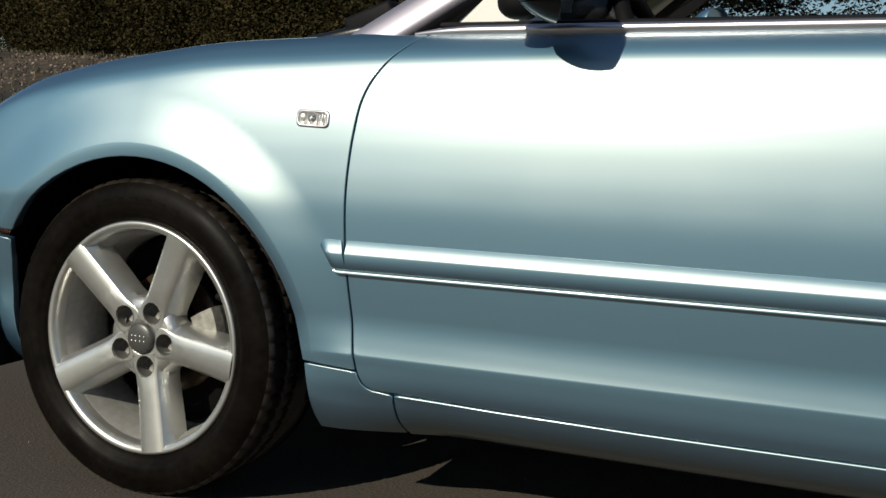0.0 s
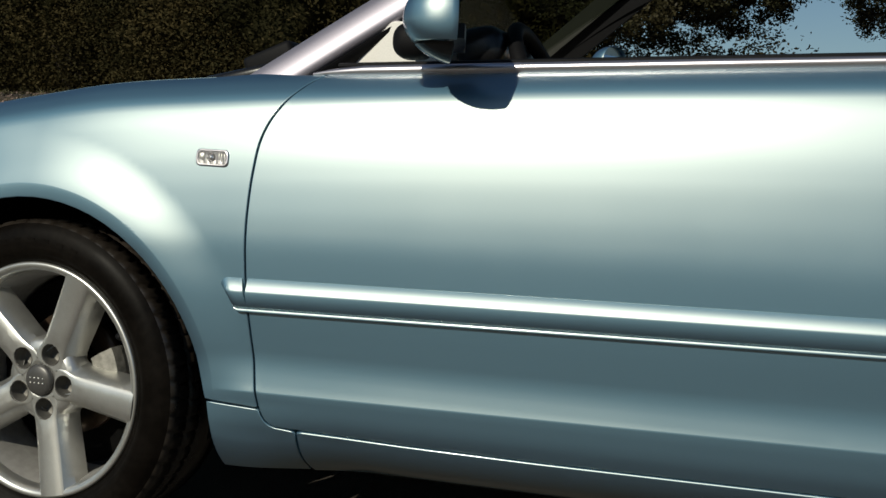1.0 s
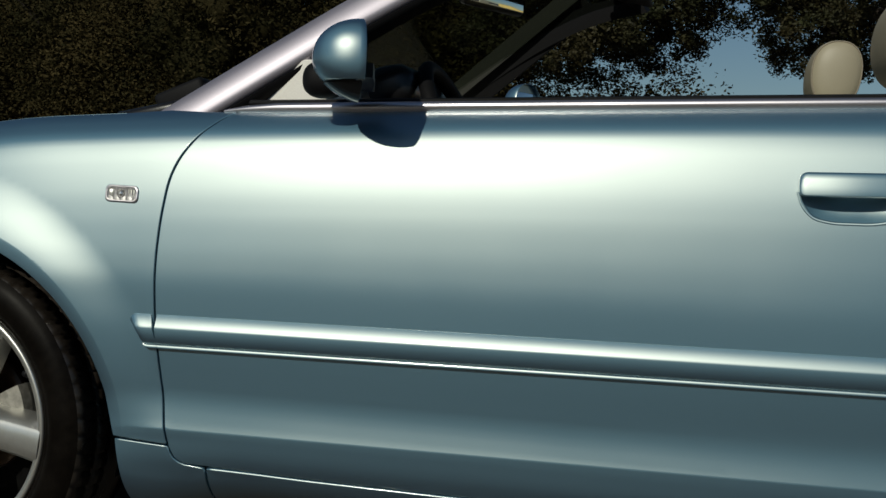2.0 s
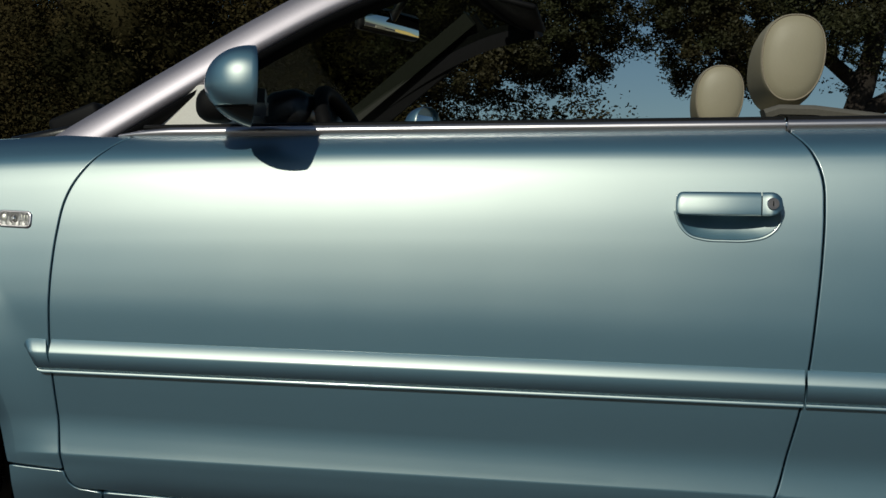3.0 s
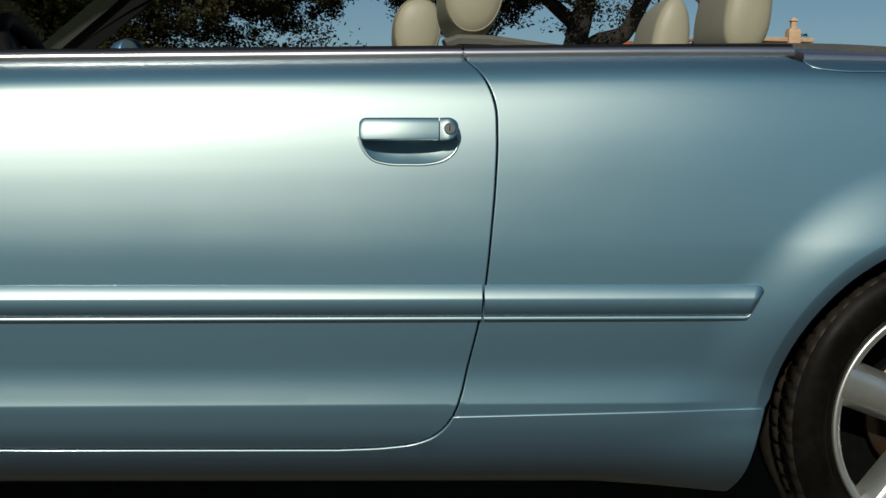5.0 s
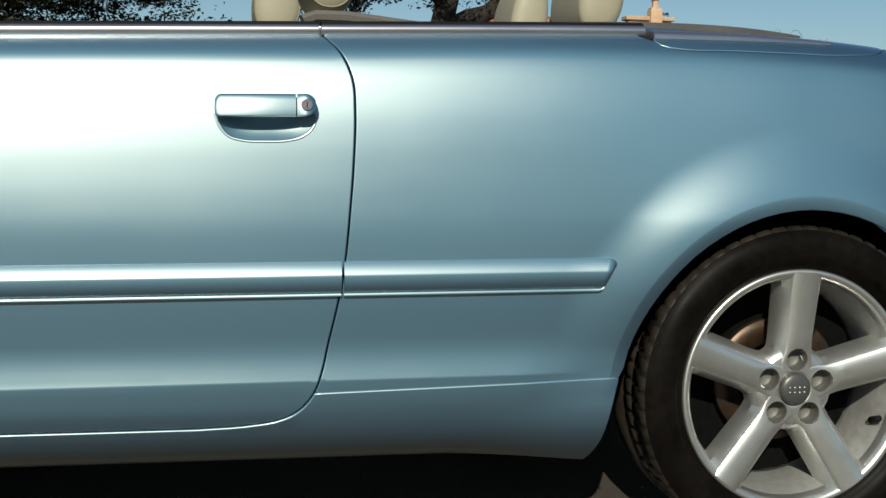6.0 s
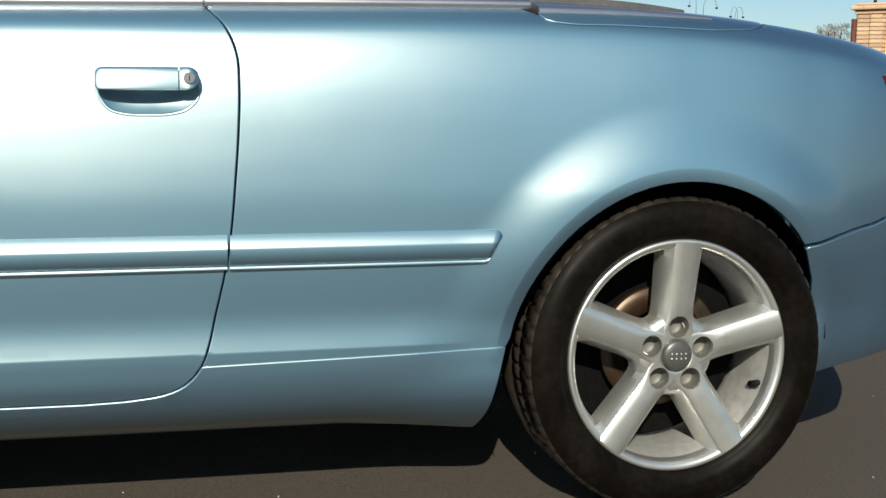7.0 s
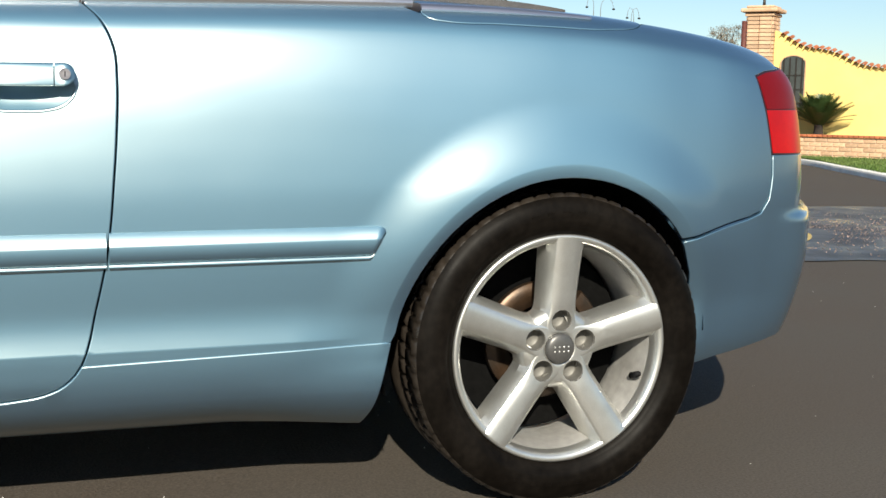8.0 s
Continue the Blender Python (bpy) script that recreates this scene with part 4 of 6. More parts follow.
def build_wheel(name, hx, spin, label):
    """Five-spoke alloy wheel; the wheel's own y axis is its axle, 0 at the rim's outer lip."""
    wheel = assembly(name, car, label)
    wheel.location = (hx, 0.040, HUB)
    # tyre: bead, bulging sidewall, shoulder blocks, tread
    prof = [(RIM - 0.006, 0.012), (RIM + 0.003, 0.002), (RIM + 0.010, -0.004), (RIM + 0.013, -0.0045), (RIM + 0.016, -0.0075), (RIM + 0.030, -0.0135),
            (RIM + 0.033, -0.0130), (RIM + 0.036, -0.0142), (RIM + 0.050, -0.0125), (RIM + 0.060, -0.0100), (RIM + 0.068, -0.0060), (RIM + 0.0755, 0.0000),
            (RIM + 0.0775, 0.0015), (RIM + 0.083, 0.010), (TYRE - 0.0020, 0.026), (TYRE, 0.052), (TYRE - 0.007, 0.053), (TYRE - 0.007, 0.061),
            (TYRE, 0.062), (TYRE, 0.098), (TYRE - 0.007, 0.099), (TYRE - 0.007, 0.108), (TYRE, 0.109), (TYRE - 0.001, 0.17), (TYRE - 0.004, 0.198), (RIM + 0.05, 0.222),
            (RIM, 0.215)]
    cut = {12: 0.5, 13: 1.0, 14: 1.0, 15: 1.0}

    def block(i, j):
        if j in cut and (i + (2 if j >= 14 else 0)) % 6 == 0:
            return -0.0055 * cut[j]
        if 18 <= j <= 19 and (i + 3) % 6 == 0:
            return -0.006
        return 0.0
    v, f = lathe(prof, 360, wobble=block)
    n = len(prof)
    wall = [t[::-1] for t in f if t[0] % n < 11 or t[0] % n >= 23]
    treads = [t[::-1] for t in f if 11 <= t[0] % n < 23]
    tyre = mesh_object("tyre", v, wall, RUBBER, wheel, "black rubber tyre")
    tread = mesh_object("tyre_tread", v, treads, TREAD, wheel, "grooved tread blocks of the tyre")
    # raised lettering band, unreadable: short bars
    for a0, count in ((70, 6), (250, 6)):
        for k in range(count):
            a = radians(a0 + k * 7.0)
            bm = bmesh.new()
            rr = RIM + 0.042
            add_box(bm, (0.016, 0.0012, 0.011), bevel=0.0004, segs=1)
            bmesh.ops.transform(bm, matrix=Matrix.Translation((rr * math.cos(a), -0.0133, rr * math.sin(a))) @ Matrix.Rotation(-a + math.pi / 2, 4, "Y"), verts=bm.verts)
            part("raised_bar", bm, RUBBER, tyre, smooth=False)
    # rim: lip, step, barrel
    prof = [(RIM - 0.001, 0.014), (RIM, 0.004), (RIM - 0.0015, 0.0005), (RIM - 0.0045, -0.001), (RIM - 0.0110, 0.0005), (RIM - 0.0155, 0.0045), (RIM - 0.0180, 0.015),
            (RIM - 0.0205, 0.028), (RIM - 0.0275, 0.050), (RIM - 0.032, 0.075), (RIM - 0.034, 0.13), (RIM - 0.024, 0.185), (RIM - 0.006, 0.20)]
    lip = [(RIM - 0.001, 0.014)] + prof[1:8]
    v, f = lathe(lip, 120)
    mesh_object("rim", v, [t[::-1] for t in f], ALLOY, wheel, "silver-painted alloy rim")
    v, f = lathe(prof[7:], 120)
    mesh_object("rim_barrel", v, [t[::-1] for t in f], BARREL, wheel, "dusty inner rim barrel")
    # hub disc
    prof = [(0.0, 0.0205), (0.030, 0.0205), (0.031, 0.0150), (0.036, 0.0134), (0.045, 0.0131), (0.060, 0.0132), (0.068, 0.0140), (0.077, 0.0185), (0.084, 0.029), (0.086, 0.06)]
    v, f = lathe(prof, 90)
    bm = bmesh.new()
    vs = [bm.verts.new(p) for p in v]
    for q in f:
        if len({vs[i].co.to_tuple(6) for i in q}) == 4:
            bm.faces.new([vs[i] for i in q[::-1]])
    pocket(bm, [(0.0575 * math.cos(radians(spin + 72 * k)), 0.0575 * math.sin(radians(spin + 72 * k))) for k in range(5)])
    part("hub", bm, ALLOY, wheel)
    spoke_r = np.concatenate([np.linspace(0.034, 0.080, 7), np.linspace(0.095, 0.190, 7), np.linspace(0.198, RIM - 0.006, 5)])
    for k in range(5):
        a = radians(spin + 72 * k)
        verts, faces = [], []
        for r in spoke_r:
            t = max(0.0, (r - 0.052) / (RIM - 0.058))
            hub_web = max(0.0, 1 - t / 0.22) ** 2
            w1 = 0.0262 + 0.0042 * t + 0.0080 * hub_web
            w2 = w1 + 0.0105 + 0.010 * hub_web + 0.009 * max(0.0, (t - 0.86) / 0.14) ** 2
            y = 0.0125 - 0.013 * t ** 1.3
            crown = 0.0036 * min(1.0, t / 0.25)
            back = 0.050 + 0.008 * t
            half = [(w1 * 0.35, y - crown), (w1 - 0.0070, y - crown * 0.45), (w1 - 0.0040, y - crown * 0.1 + 0.0002), (w1 - 0.0016, y + 0.0012), (w1, y + 0.0034), (w2, y + 0.0215), (w2 + 0.004, y + back)]
            sec = [(-o, q) for o, q in half[::-1]] + half
            for off, yy in sec:
                rr = math.sqrt(max(r * r - (off * off if t > 0.7 else 0.0), 0)) if t > 0.7 else r
                verts.append((rr * math.cos(a) - off * math.sin(a), yy, rr * math.sin(a) + off * math.cos(a)))
        n = 14
        faces = [(i * n + j, i * n + j + 1, (i + 1) * n + j + 1, (i + 1) * n + j) for i in range(len(spoke_r) - 1) for j in range(n - 1)]
        bm = bmesh.new()
        vs = [bm.verts.new(p) for p in verts]
        for q in faces:
            bm.faces.new([vs[i] for i in q])
        # round pocket for the wheel bolt
        bmesh.ops.recalc_face_normals(bm, faces=bm.faces)
        if sum(fc.normal.y for fc in bm.faces) > 0:
            bmesh.ops.reverse_faces(bm, faces=bm.faces)
        c = (0.0575 * math.cos(a), 0.0575 * math.sin(a))
        pocket(bm, [c])
        for e in bm.edges:
            if len(e.link_faces) == 2 and e.calc_face_angle(0) > radians(24):
                e.smooth = False
        part("spoke", bm, ALLOY, wheel)
        prof = [(0.0224, 0.0150), (0.0221, 0.0126), (0.0214, 0.0124), (0.0208, 0.0132), (0.0202, 0.0170), (0.0192, 0.0400), (0.0165, 0.0425), (0.0, 0.0430)]
        v, f = lathe(prof, 28)
        mesh_object("bolt_pocket", [(x + c[0], y - 0.0012, z + c[1]) for x, y, z in v], [t[::-1] for t in f], BOLT, wheel, "recessed wheel bolt")
    # centre cap with a row of small pale marks
    v, f = lathe([(0.0, 0.0015), (0.014, 0.0020), (0.025, 0.0038), (0.0300, 0.0065), (0.0318, 0.010), (0.0318, 0.02)], 40)
    cap = mesh_object("centre_cap", v, [t[::-1] for t in f], CAPGREY, wheel, "dark grey centre cap")
    for k in range(4):
        for q in (-1, 1):
            x, z = (-0.0150 + 0.010 * k), 0.0048 * q
            bm = bmesh.new()
            bmesh.ops.create_uvsphere(bm, u_segments=8, v_segments=6, radius=0.0021, matrix=Matrix.Translation((x, 0.0018, z)))
            part("mark", bm, ALLOY, cap)
    # brake
    v, f = lathe([(0.075, 0.106), (0.123, 0.105), (0.124, 0.107), (0.124, 0.121), (0.123, 0.123), (0.075, 0.123)], 72, closed=True)
    mesh_object("brake_disc", v, f, STEEL, wheel, "lightly rusted steel brake disc")
    v, f = lathe([(0.05, 0.045), (0.078, 0.047), (0.080, 0.075), (0.05, 0.09)], 48)
    mesh_object("disc_bell", v, [t[::-1] for t in f], STEEL, wheel)
    prof = [(0.095, 0.058), (0.125, 0.052), (0.150, 0.057), (0.154, 0.080), (0.152, 0.12), (0.10, 0.12), (0.090, 0.080)] if hx < 1 else [(0.10, 0.09), (0.12, 0.09), (0.13, 0.092), (0.134, 0.10), (0.132, 0.12), (0.10, 0.12), (0.096, 0.10)]
    arc = (3, 28) if hx < 1 else (14, 50)
    v, f = lathe(prof, 14, arc=arc, closed=True)
    f += [tuple(range(7)), tuple(14 * 7 + j for j in range(7))[::-1]]
    mesh_object("brake_caliper", v, f, CALIPER if hx < 1 else STEEL, wheel, "cast metal brake caliper", smooth=False)
    # near-black backing added deep inside, so the spoke openings read as deep shade
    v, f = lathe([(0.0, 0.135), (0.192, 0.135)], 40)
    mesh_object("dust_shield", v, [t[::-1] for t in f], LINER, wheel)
    # valve
    a = radians(spin + 36 + 72 * (3 if hx > 1 else 1))
    bm = bmesh.new()
    bmesh.ops.create_cone(bm, cap_ends=True, segments=12, radius1=0.0078, radius2=0.0062, depth=0.03,
                          matrix=Matrix.Translation(((RIM - 0.034) * math.cos(a), 0.034, (RIM - 0.034) * math.sin(a))) @ Matrix.Rotation(radians(70), 4, "X"))
    part("valve", bm, SEAL, wheel, "black rubber valve")
    return wheel


front = build_wheel("wheel", 0.0, -79.0, "five-spoke silver alloy wheel with black tyre")
front.rotation_euler.z = STEER
rear = build_wheel("wheel", WB, 87.5, "five-spoke silver alloy wheel with black tyre")
for src, turned in ((front, STEER), (rear, 0.0)):
    copy_thing(src, Matrix.Translation((src.location.x, 2 * YC - 0.040, HUB)) @ Matrix.Rotation(math.pi + turned, 4, "Z"))
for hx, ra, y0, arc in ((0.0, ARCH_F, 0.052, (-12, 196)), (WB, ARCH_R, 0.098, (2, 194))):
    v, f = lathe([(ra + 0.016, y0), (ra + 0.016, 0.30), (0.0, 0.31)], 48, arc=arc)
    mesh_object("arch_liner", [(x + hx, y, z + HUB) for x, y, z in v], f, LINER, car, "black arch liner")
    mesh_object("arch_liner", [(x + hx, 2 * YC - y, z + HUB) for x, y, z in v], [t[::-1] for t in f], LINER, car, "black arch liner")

# underbody
bm = bmesh.new()
add_box(bm, (1.86, 1.36, 0.05), (1.325, YC, 0.205), bevel=0.01)
add_box(bm, (0.42, 1.20, 0.05), (-0.55, YC, 0.23), bevel=0.01)
add_box(bm, (0.34, 0.95, 0.05), (3.10, YC, 0.27), bevel=0.01)
add_box(bm, (3.5, 0.55, 0.06), (1.25, YC, 0.24), bevel=0.01)
part("underbody", bm, LINER, car, "black underbody tray")


# ---- windscreen frame ----
PILLAR = curve_through([(0.317, 0.852), (0.362, 0.886), (0.475, 0.966), (0.600, 1.053), (0.750, 1.155), (0.900, 1.246), (1.050, 1.312), (1.205, 1.345)], 4)


def pillar_y(x):
    return 0.118 + 0.302 * (x - 0.305)


pillar_path = [(x, pillar_y(x), z) for x, z in PILLAR]
pillar_out = [(-0.25, -1.0, 0.30)] * len(pillar_path)
sweep("windscreen_pillar", pillar_path, [(-0.030, -0.054), (0.000, -0.0555), (0.0075, -0.0525), (0.0130, -0.044), (0.0160, -0.028), (0.0150, -0.008), (0.0085, 0.012), (-0.006, 0.026), (-0.034, 0.029)],
      PILLAR_SILVER, car, "satin silver windscreen pillar", outs=pillar_out)
sweep("pillar_seal", pillar_path, [(-0.034, -0.067), (-0.012, -0.0665), (-0.003, -0.0645), (0.002, -0.0590), (-0.006, -0.0545), (-0.034, -0.0545)],
      SEAL, car, "black rubber pillar seal", outs=pillar_out)
sweep("pillar_trim", [(x + 0.012, y + 0.048, z) for x, y, z in pillar_path if x > 0.64], [(-0.034, -0.030), (-0.004, -0.026), (-0.002, 0.010), (-0.030, 0.014)],
      SEAL, car, "black pillar lining", outs=[(-0.25, -1.0, 0.30)] * len([p for p in pillar_path if p[0] > 0.64]))
sweep("windscreen_pillar", [(x, 2 * YC - y, z) for x, y, z in pillar_path], [(-0.004, -0.030), (0.030, -0.028), (0.030, 0.030), (-0.004, 0.032)],
      SEAL, car, "black inner side of the windscreen pillar", outs=[(0.25, 1.0, 0.30)] * len(pillar_path), ups=[(-0.56, 0.0, 0.83)] * len(pillar_path))
far_path = [(0.50 + 0.1275 * k, 1.553 - 0.0385 * k, 0.976 + 0.0995 * k) for k in range(5)]
sweep("pillar_trim", far_path, [(-0.030, -0.020), (-0.004, -0.022), (-0.002, 0.022), (-0.030, 0.024)],
      TRIM_SHADED, car, "grey cloth pillar trim with shade darkened into its colour", outs=[(-0.25, -1.0, -0.3)] * 5)
sweep("pillar_trim", [(x + 0.03, y + 0.02, z - 0.01) for x, y, z in far_path], [(-0.034, -0.050), (-0.010, -0.050), (-0.010, 0.030), (-0.030, 0.034)],
      SEAL, car, "black pillar lining", outs=[(-0.25, -1.0, -0.3)] * 5)
# header rail and sun visors
head = [(1.165 - 0.09 * (1 - ((y - YC) / 0.5) ** 2), y, 1.362 + 0.016 * (1 - ((y - YC) / 0.5) ** 2)) for y in np.linspace(0.385, 2 * YC - 0.385, 17)]
sweep("header_rail", head, [(-0.035, -0.022), (0.03, -0.020), (0.042, 0.0), (0.036, 0.018), (-0.03, 0.022)], SEAL, car, "black windscreen header rail", outs=[(-1, 0, 0.35)] * 17)
for y in (0.62, 1.15):
    bm = bmesh.new()
    add_box(bm, (0.15, 0.36, 0.016), (1.165, y, 1.348), Matrix.Rotation(radians(14), 4, "Y"), bevel=0.007)
    part("sun_visor", bm, SEAL, car, "black folded sun visor")
# windscreen glass
verts, faces = [], []
gl = PILLAR[5:]
for lay in (0.0, 0.004):
    for x, z in gl:
        y0 = pillar_y(x) + 0.035
        for k in range(15):
            f = -1 + 2 * k / 14
            bow = 1 - f * f
            verts.append((x - 0.08 * bow + 0.008 + lay, YC + f * (YC - y0), z + 0.012 * bow + 0.012 - lay))
n, rows = 15, len(gl)
off = rows * n
quad = [(i * n + k, i * n + k + 1, (i + 1) * n + k + 1, (i + 1) * n + k) for i in range(rows - 1) for k in range(n - 1)]
faces = quad + [tuple(off + i for i in q)[::-1] for q in quad]
rim = [i * n for i in range(rows)] + [(rows - 1) * n + k for k in range(1, n)] + [i * n + n - 1 for i in range(rows - 2, -1, -1)] + [k for k in range(n - 2, 0, -1)]
faces += [(rim[i], rim[(i + 1) % len(rim)], off + rim[(i + 1) % len(rim)], off + rim[i]) for i in range(len(rim))]
bm = bmesh.new()
vs = [bm.verts.new(p) for p in verts]
for f in faces:
    bm.faces.new([vs[i] for i in f])
bmesh.ops.recalc_face_normals(bm, faces=bm.faces)
ws = part("windscreen", bm, WINDSCREEN, car, "tinted windscreen glass")
ws.visible_shadow = False
# cowl and wipers
bm = bmesh.new()
add_box(bm, (0.16, 1.40, 0.03), (0.345, YC, 0.925), Matrix.Rotation(radians(-12), 4, "Y"), bevel=0.01)
part("cowl", bm, PLASTIC, car, "black plastic cowl below the windscreen")
for y0, y1 in ((0.26, 0.80), (0.86, 1.40)):
    sweep("wiper", [(0.335 + 0.05 * t, y0 + (y1 - y0) * t, 0.952 + 0.012 * math.sin(t * 3.1)) for t in np.linspace(0, 1, 9)],
          [(-0.006, -0.008), (0.008, -0.006), (0.008, 0.006), (-0.004, 0.012)], SEAL, car, "black wiper arm", outs=[(-1, 0, 0.3)] * 9)
    bm = bmesh.new()
    add_box(bm, (0.110, 0.060, 0.046), (0.390, y0 - 0.010, 0.962), Matrix.Rotation(radians(-22), 4, "Y"), bevel=0.011, segs=3)
    part("wiper_knuckle", bm, SEAL, car)


# ---- door mirrors ----
def shell(cy, cz, xb, ax, ay, az, zcut, above, name, mat, parent, label, rings=14, seg=48, low=0.42, trim=0.15):
    """Rounded cup cut at a height: flat side at the back plane x = xb, nose towards the front."""
    bm = bmesh.new()
    rows = []
    for k in range(rings):
        t = k / rings
        sc = math.cos(t * math.pi / 2) ** 0.92
        x = xb - ax * math.sin(t * math.pi / 2)
        row = []
        for i in range(seg):
            a = 2 * math.pi * i / seg
            c, s = math.cos(a), math.sin(a)
            row.append(bm.verts.new((x, cy + ay * sc * math.copysign(abs(c) ** 0.80, c), cz + az * sc * math.copysign(abs(s) ** 0.86, s) * (1 - (trim + low * math.sin(t * math.pi / 2)) * (s < 0)))))
        rows.append(row)
    tip = bm.verts.new((xb - ax, cy, cz))
    lip = []
    for dx, g in ((0.0015, 0.985), (-0.004, 0.955), (-0.012, 0.945)):
        lip.append([bm.verts.new((xb + dx, cy + (v.co.y - cy) * g, cz + (v.co.z - cz) * g)) for v in rows[0]])
    rows = lip[::-1] + rows
    for a, b in zip(rows, rows[1:]):
        for i in range(seg):
            bm.faces.new((a[i], a[(i + 1) % seg], b[(i + 1) % seg], b[i]))
    for i in range(seg):
        bm.faces.new((rows[-1][i], rows[-1][(i + 1) % seg], tip))
    bm.faces.new(rows[0][::-1])
    bmesh.ops.recalc_face_normals(bm, faces=bm.faces)
    bmesh.ops.bisect_plane(bm, geom=bm.verts[:] + bm.edges[:] + bm.faces[:], dist=1e-6, plane_co=(0, 0, zcut), plane_no=(0, 0, 1), clear_inner=above, clear_outer=not above)
    bmesh.ops.holes_fill(bm, edges=[e for e in bm.edges if e.is_boundary], sides=0)
    bmesh.ops.recalc_face_normals(bm, faces=bm.faces)
    for e in bm.edges:
        if len(e.link_faces) == 2 and e.calc_face_angle(0) > radians(40):
            e.smooth = False
    return part(name, bm, mat, parent, label)


def door_mirror(parent):
    m = assembly("door_mirror", parent, "blue door mirror with a black lower shell")
    cy, cz = -0.062, 1.005
    shell(cy, cz, 0.852, 0.079, 0.074, 0.068, 0.970, True, "cap", PAINT, m, "blue painted mirror cap", low=0.10)
    shell(cy + 0.010, cz, 0.850, 0.077, 0.062, 0.064, 0.9695, False, "shell_groove", PLASTIC, m, "black groove under the cap", low=0.26, trim=0.02)
    shell(cy + 0.012, cz, 0.851, 0.078, 0.062, 0.068, 0.966, False, "lower_shell", GLOSS, m, "glossy dark lower shell", low=0.24, trim=0.0)
    bm = bmesh.new()
    add_box(bm, (0.003, 0.118, 0.072), (0.844, cy, cz + 0.003), bevel=0.001)
    part("mirror_glass", bm, MIRROR, m, "mirror glass")
    path = [(0.838, -0.056, 0.986), (0.832, -0.026, 0.980), (0.820, 0.010, 0.976), (0.806, 0.050, 0.973), (0.800, 0.085, 0.974)]
    sweep("foot", path, [(-0.030, -0.006), (0.024, -0.006), (0.032, 0.004), (0.022, 0.020), (-0.030, 0.018)], PLASTIC, m, "black mirror foot", outs=[(-1, 0, 0)] * 5, ups=[(0, 0, 1)] * 5)
    bm = bmesh.new()
    add_box(bm, (0.070, 0.072, 0.062), (0.762, 0.012, 0.979), bevel=0.027, segs=6)
    part("gaiter", bm, SEAL, m, "black mirror gaiter")
    return m


near_mirror = door_mirror(door)
turn = Matrix.Translation((0.840, -0.072, 0)) @ Matrix.Rotation(radians(24), 4, "Z") @ Matrix.Translation((-0.84, 0.072, 0))
for child in near_mirror.children:
    if child.name.split(".")[0] in ("cap", "lower_shell", "shell_groove", "mirror_glass"):
        child.data.transform(turn)
far_mirror = assembly("door_mirror", door_far, "blue door mirror with a black lower shell")
for child in near_mirror.children:
    me = child.data.copy()
    me.transform(Matrix.Translation((-0.02, 2 * YC, 0.085)) @ Matrix.Diagonal((1, -1, 1, 1)))
    me.flip_normals()
    ob = new(child.name.split(".")[0], me)
    ob.parent = far_mirror
bm = bmesh.new()
add_box(bm, (0.06, 0.05, 0.12), (0.755, 2 * YC - 0.075, 0.985), bevel=0.015)
part("mirror_stalk", bm, SEAL, far_mirror)

# ---- cabin ----
tub = bmesh.new()
add_box(tub, (1.75, 1.46, 0.03), (1.35, YC, 0.30), bevel=0.01)
for y in (0.135, 2 * YC - 0.135):
    add_box(tub, (1.70, 0.05, 0.60), (1.30, y, 0.62), bevel=0.015)
add_box(tub, (0.05, 1.46, 0.55), (0.52, YC, 0.60), bevel=0.01)
add_box(tub, (0.06, 1.40, 0.62), (2.30, YC, 0.66), bevel=0.01)
part("cabin_tub", tub, PLASTIC, car, "black cabin lining")

DASH = [(0.372, 0.80), (0.405, 0.885), (0.450, 0.935), (0.505, 0.974), (0.558, 1.006), (0.605, 1.027), (0.650, 1.036), (0.680, 1.036), (0.698, 1.026), (0.706, 1.000), (0.708, 0.80)]
dash_ys = [(0.190, 0.965), (0.193, 0.99), (0.202, 1.0), (0.9, 1.0), (2 * YC - 0.202, 1.0), (2 * YC - 0.193, 0.99), (2 * YC - 0.190, 0.965)]
verts = [(0.68 + (x - 0.68) * k, y, 0.91 + (z - 0.91) * k) for y, k in dash_ys for x, z in DASH]
n = len(DASH)
faces = [(i * n + j, i * n + (j + 1) % n, (i + 1) * n + (j + 1) % n, (i + 1) * n + j) for i in range(len(dash_ys) - 1) for j in range(n)]
faces += [tuple(range(n)), tuple((len(dash_ys) - 1) * n + j for j in range(n))[::-1]]
bm = bmesh.new()
vs = [bm.verts.new(p) for p in verts]
for f in faces:
    bm.faces.new([vs[i] for i in f])
bmesh.ops.recalc_face_normals(bm, faces=bm.faces)
part("dashboard", bm, TRIM_BEIGE, car, "pale beige dashboard", smooth=False)
bm = bmesh.new()
add_box(bm, (0.10, 0.34, 0.09), (0.775, 0.53, 1.005), Matrix.Rotation(radians(-10), 4, "Y"), bevel=0.035, segs=5)
part("instrument_hood", bm, PLASTIC, car, "black instrument hood")
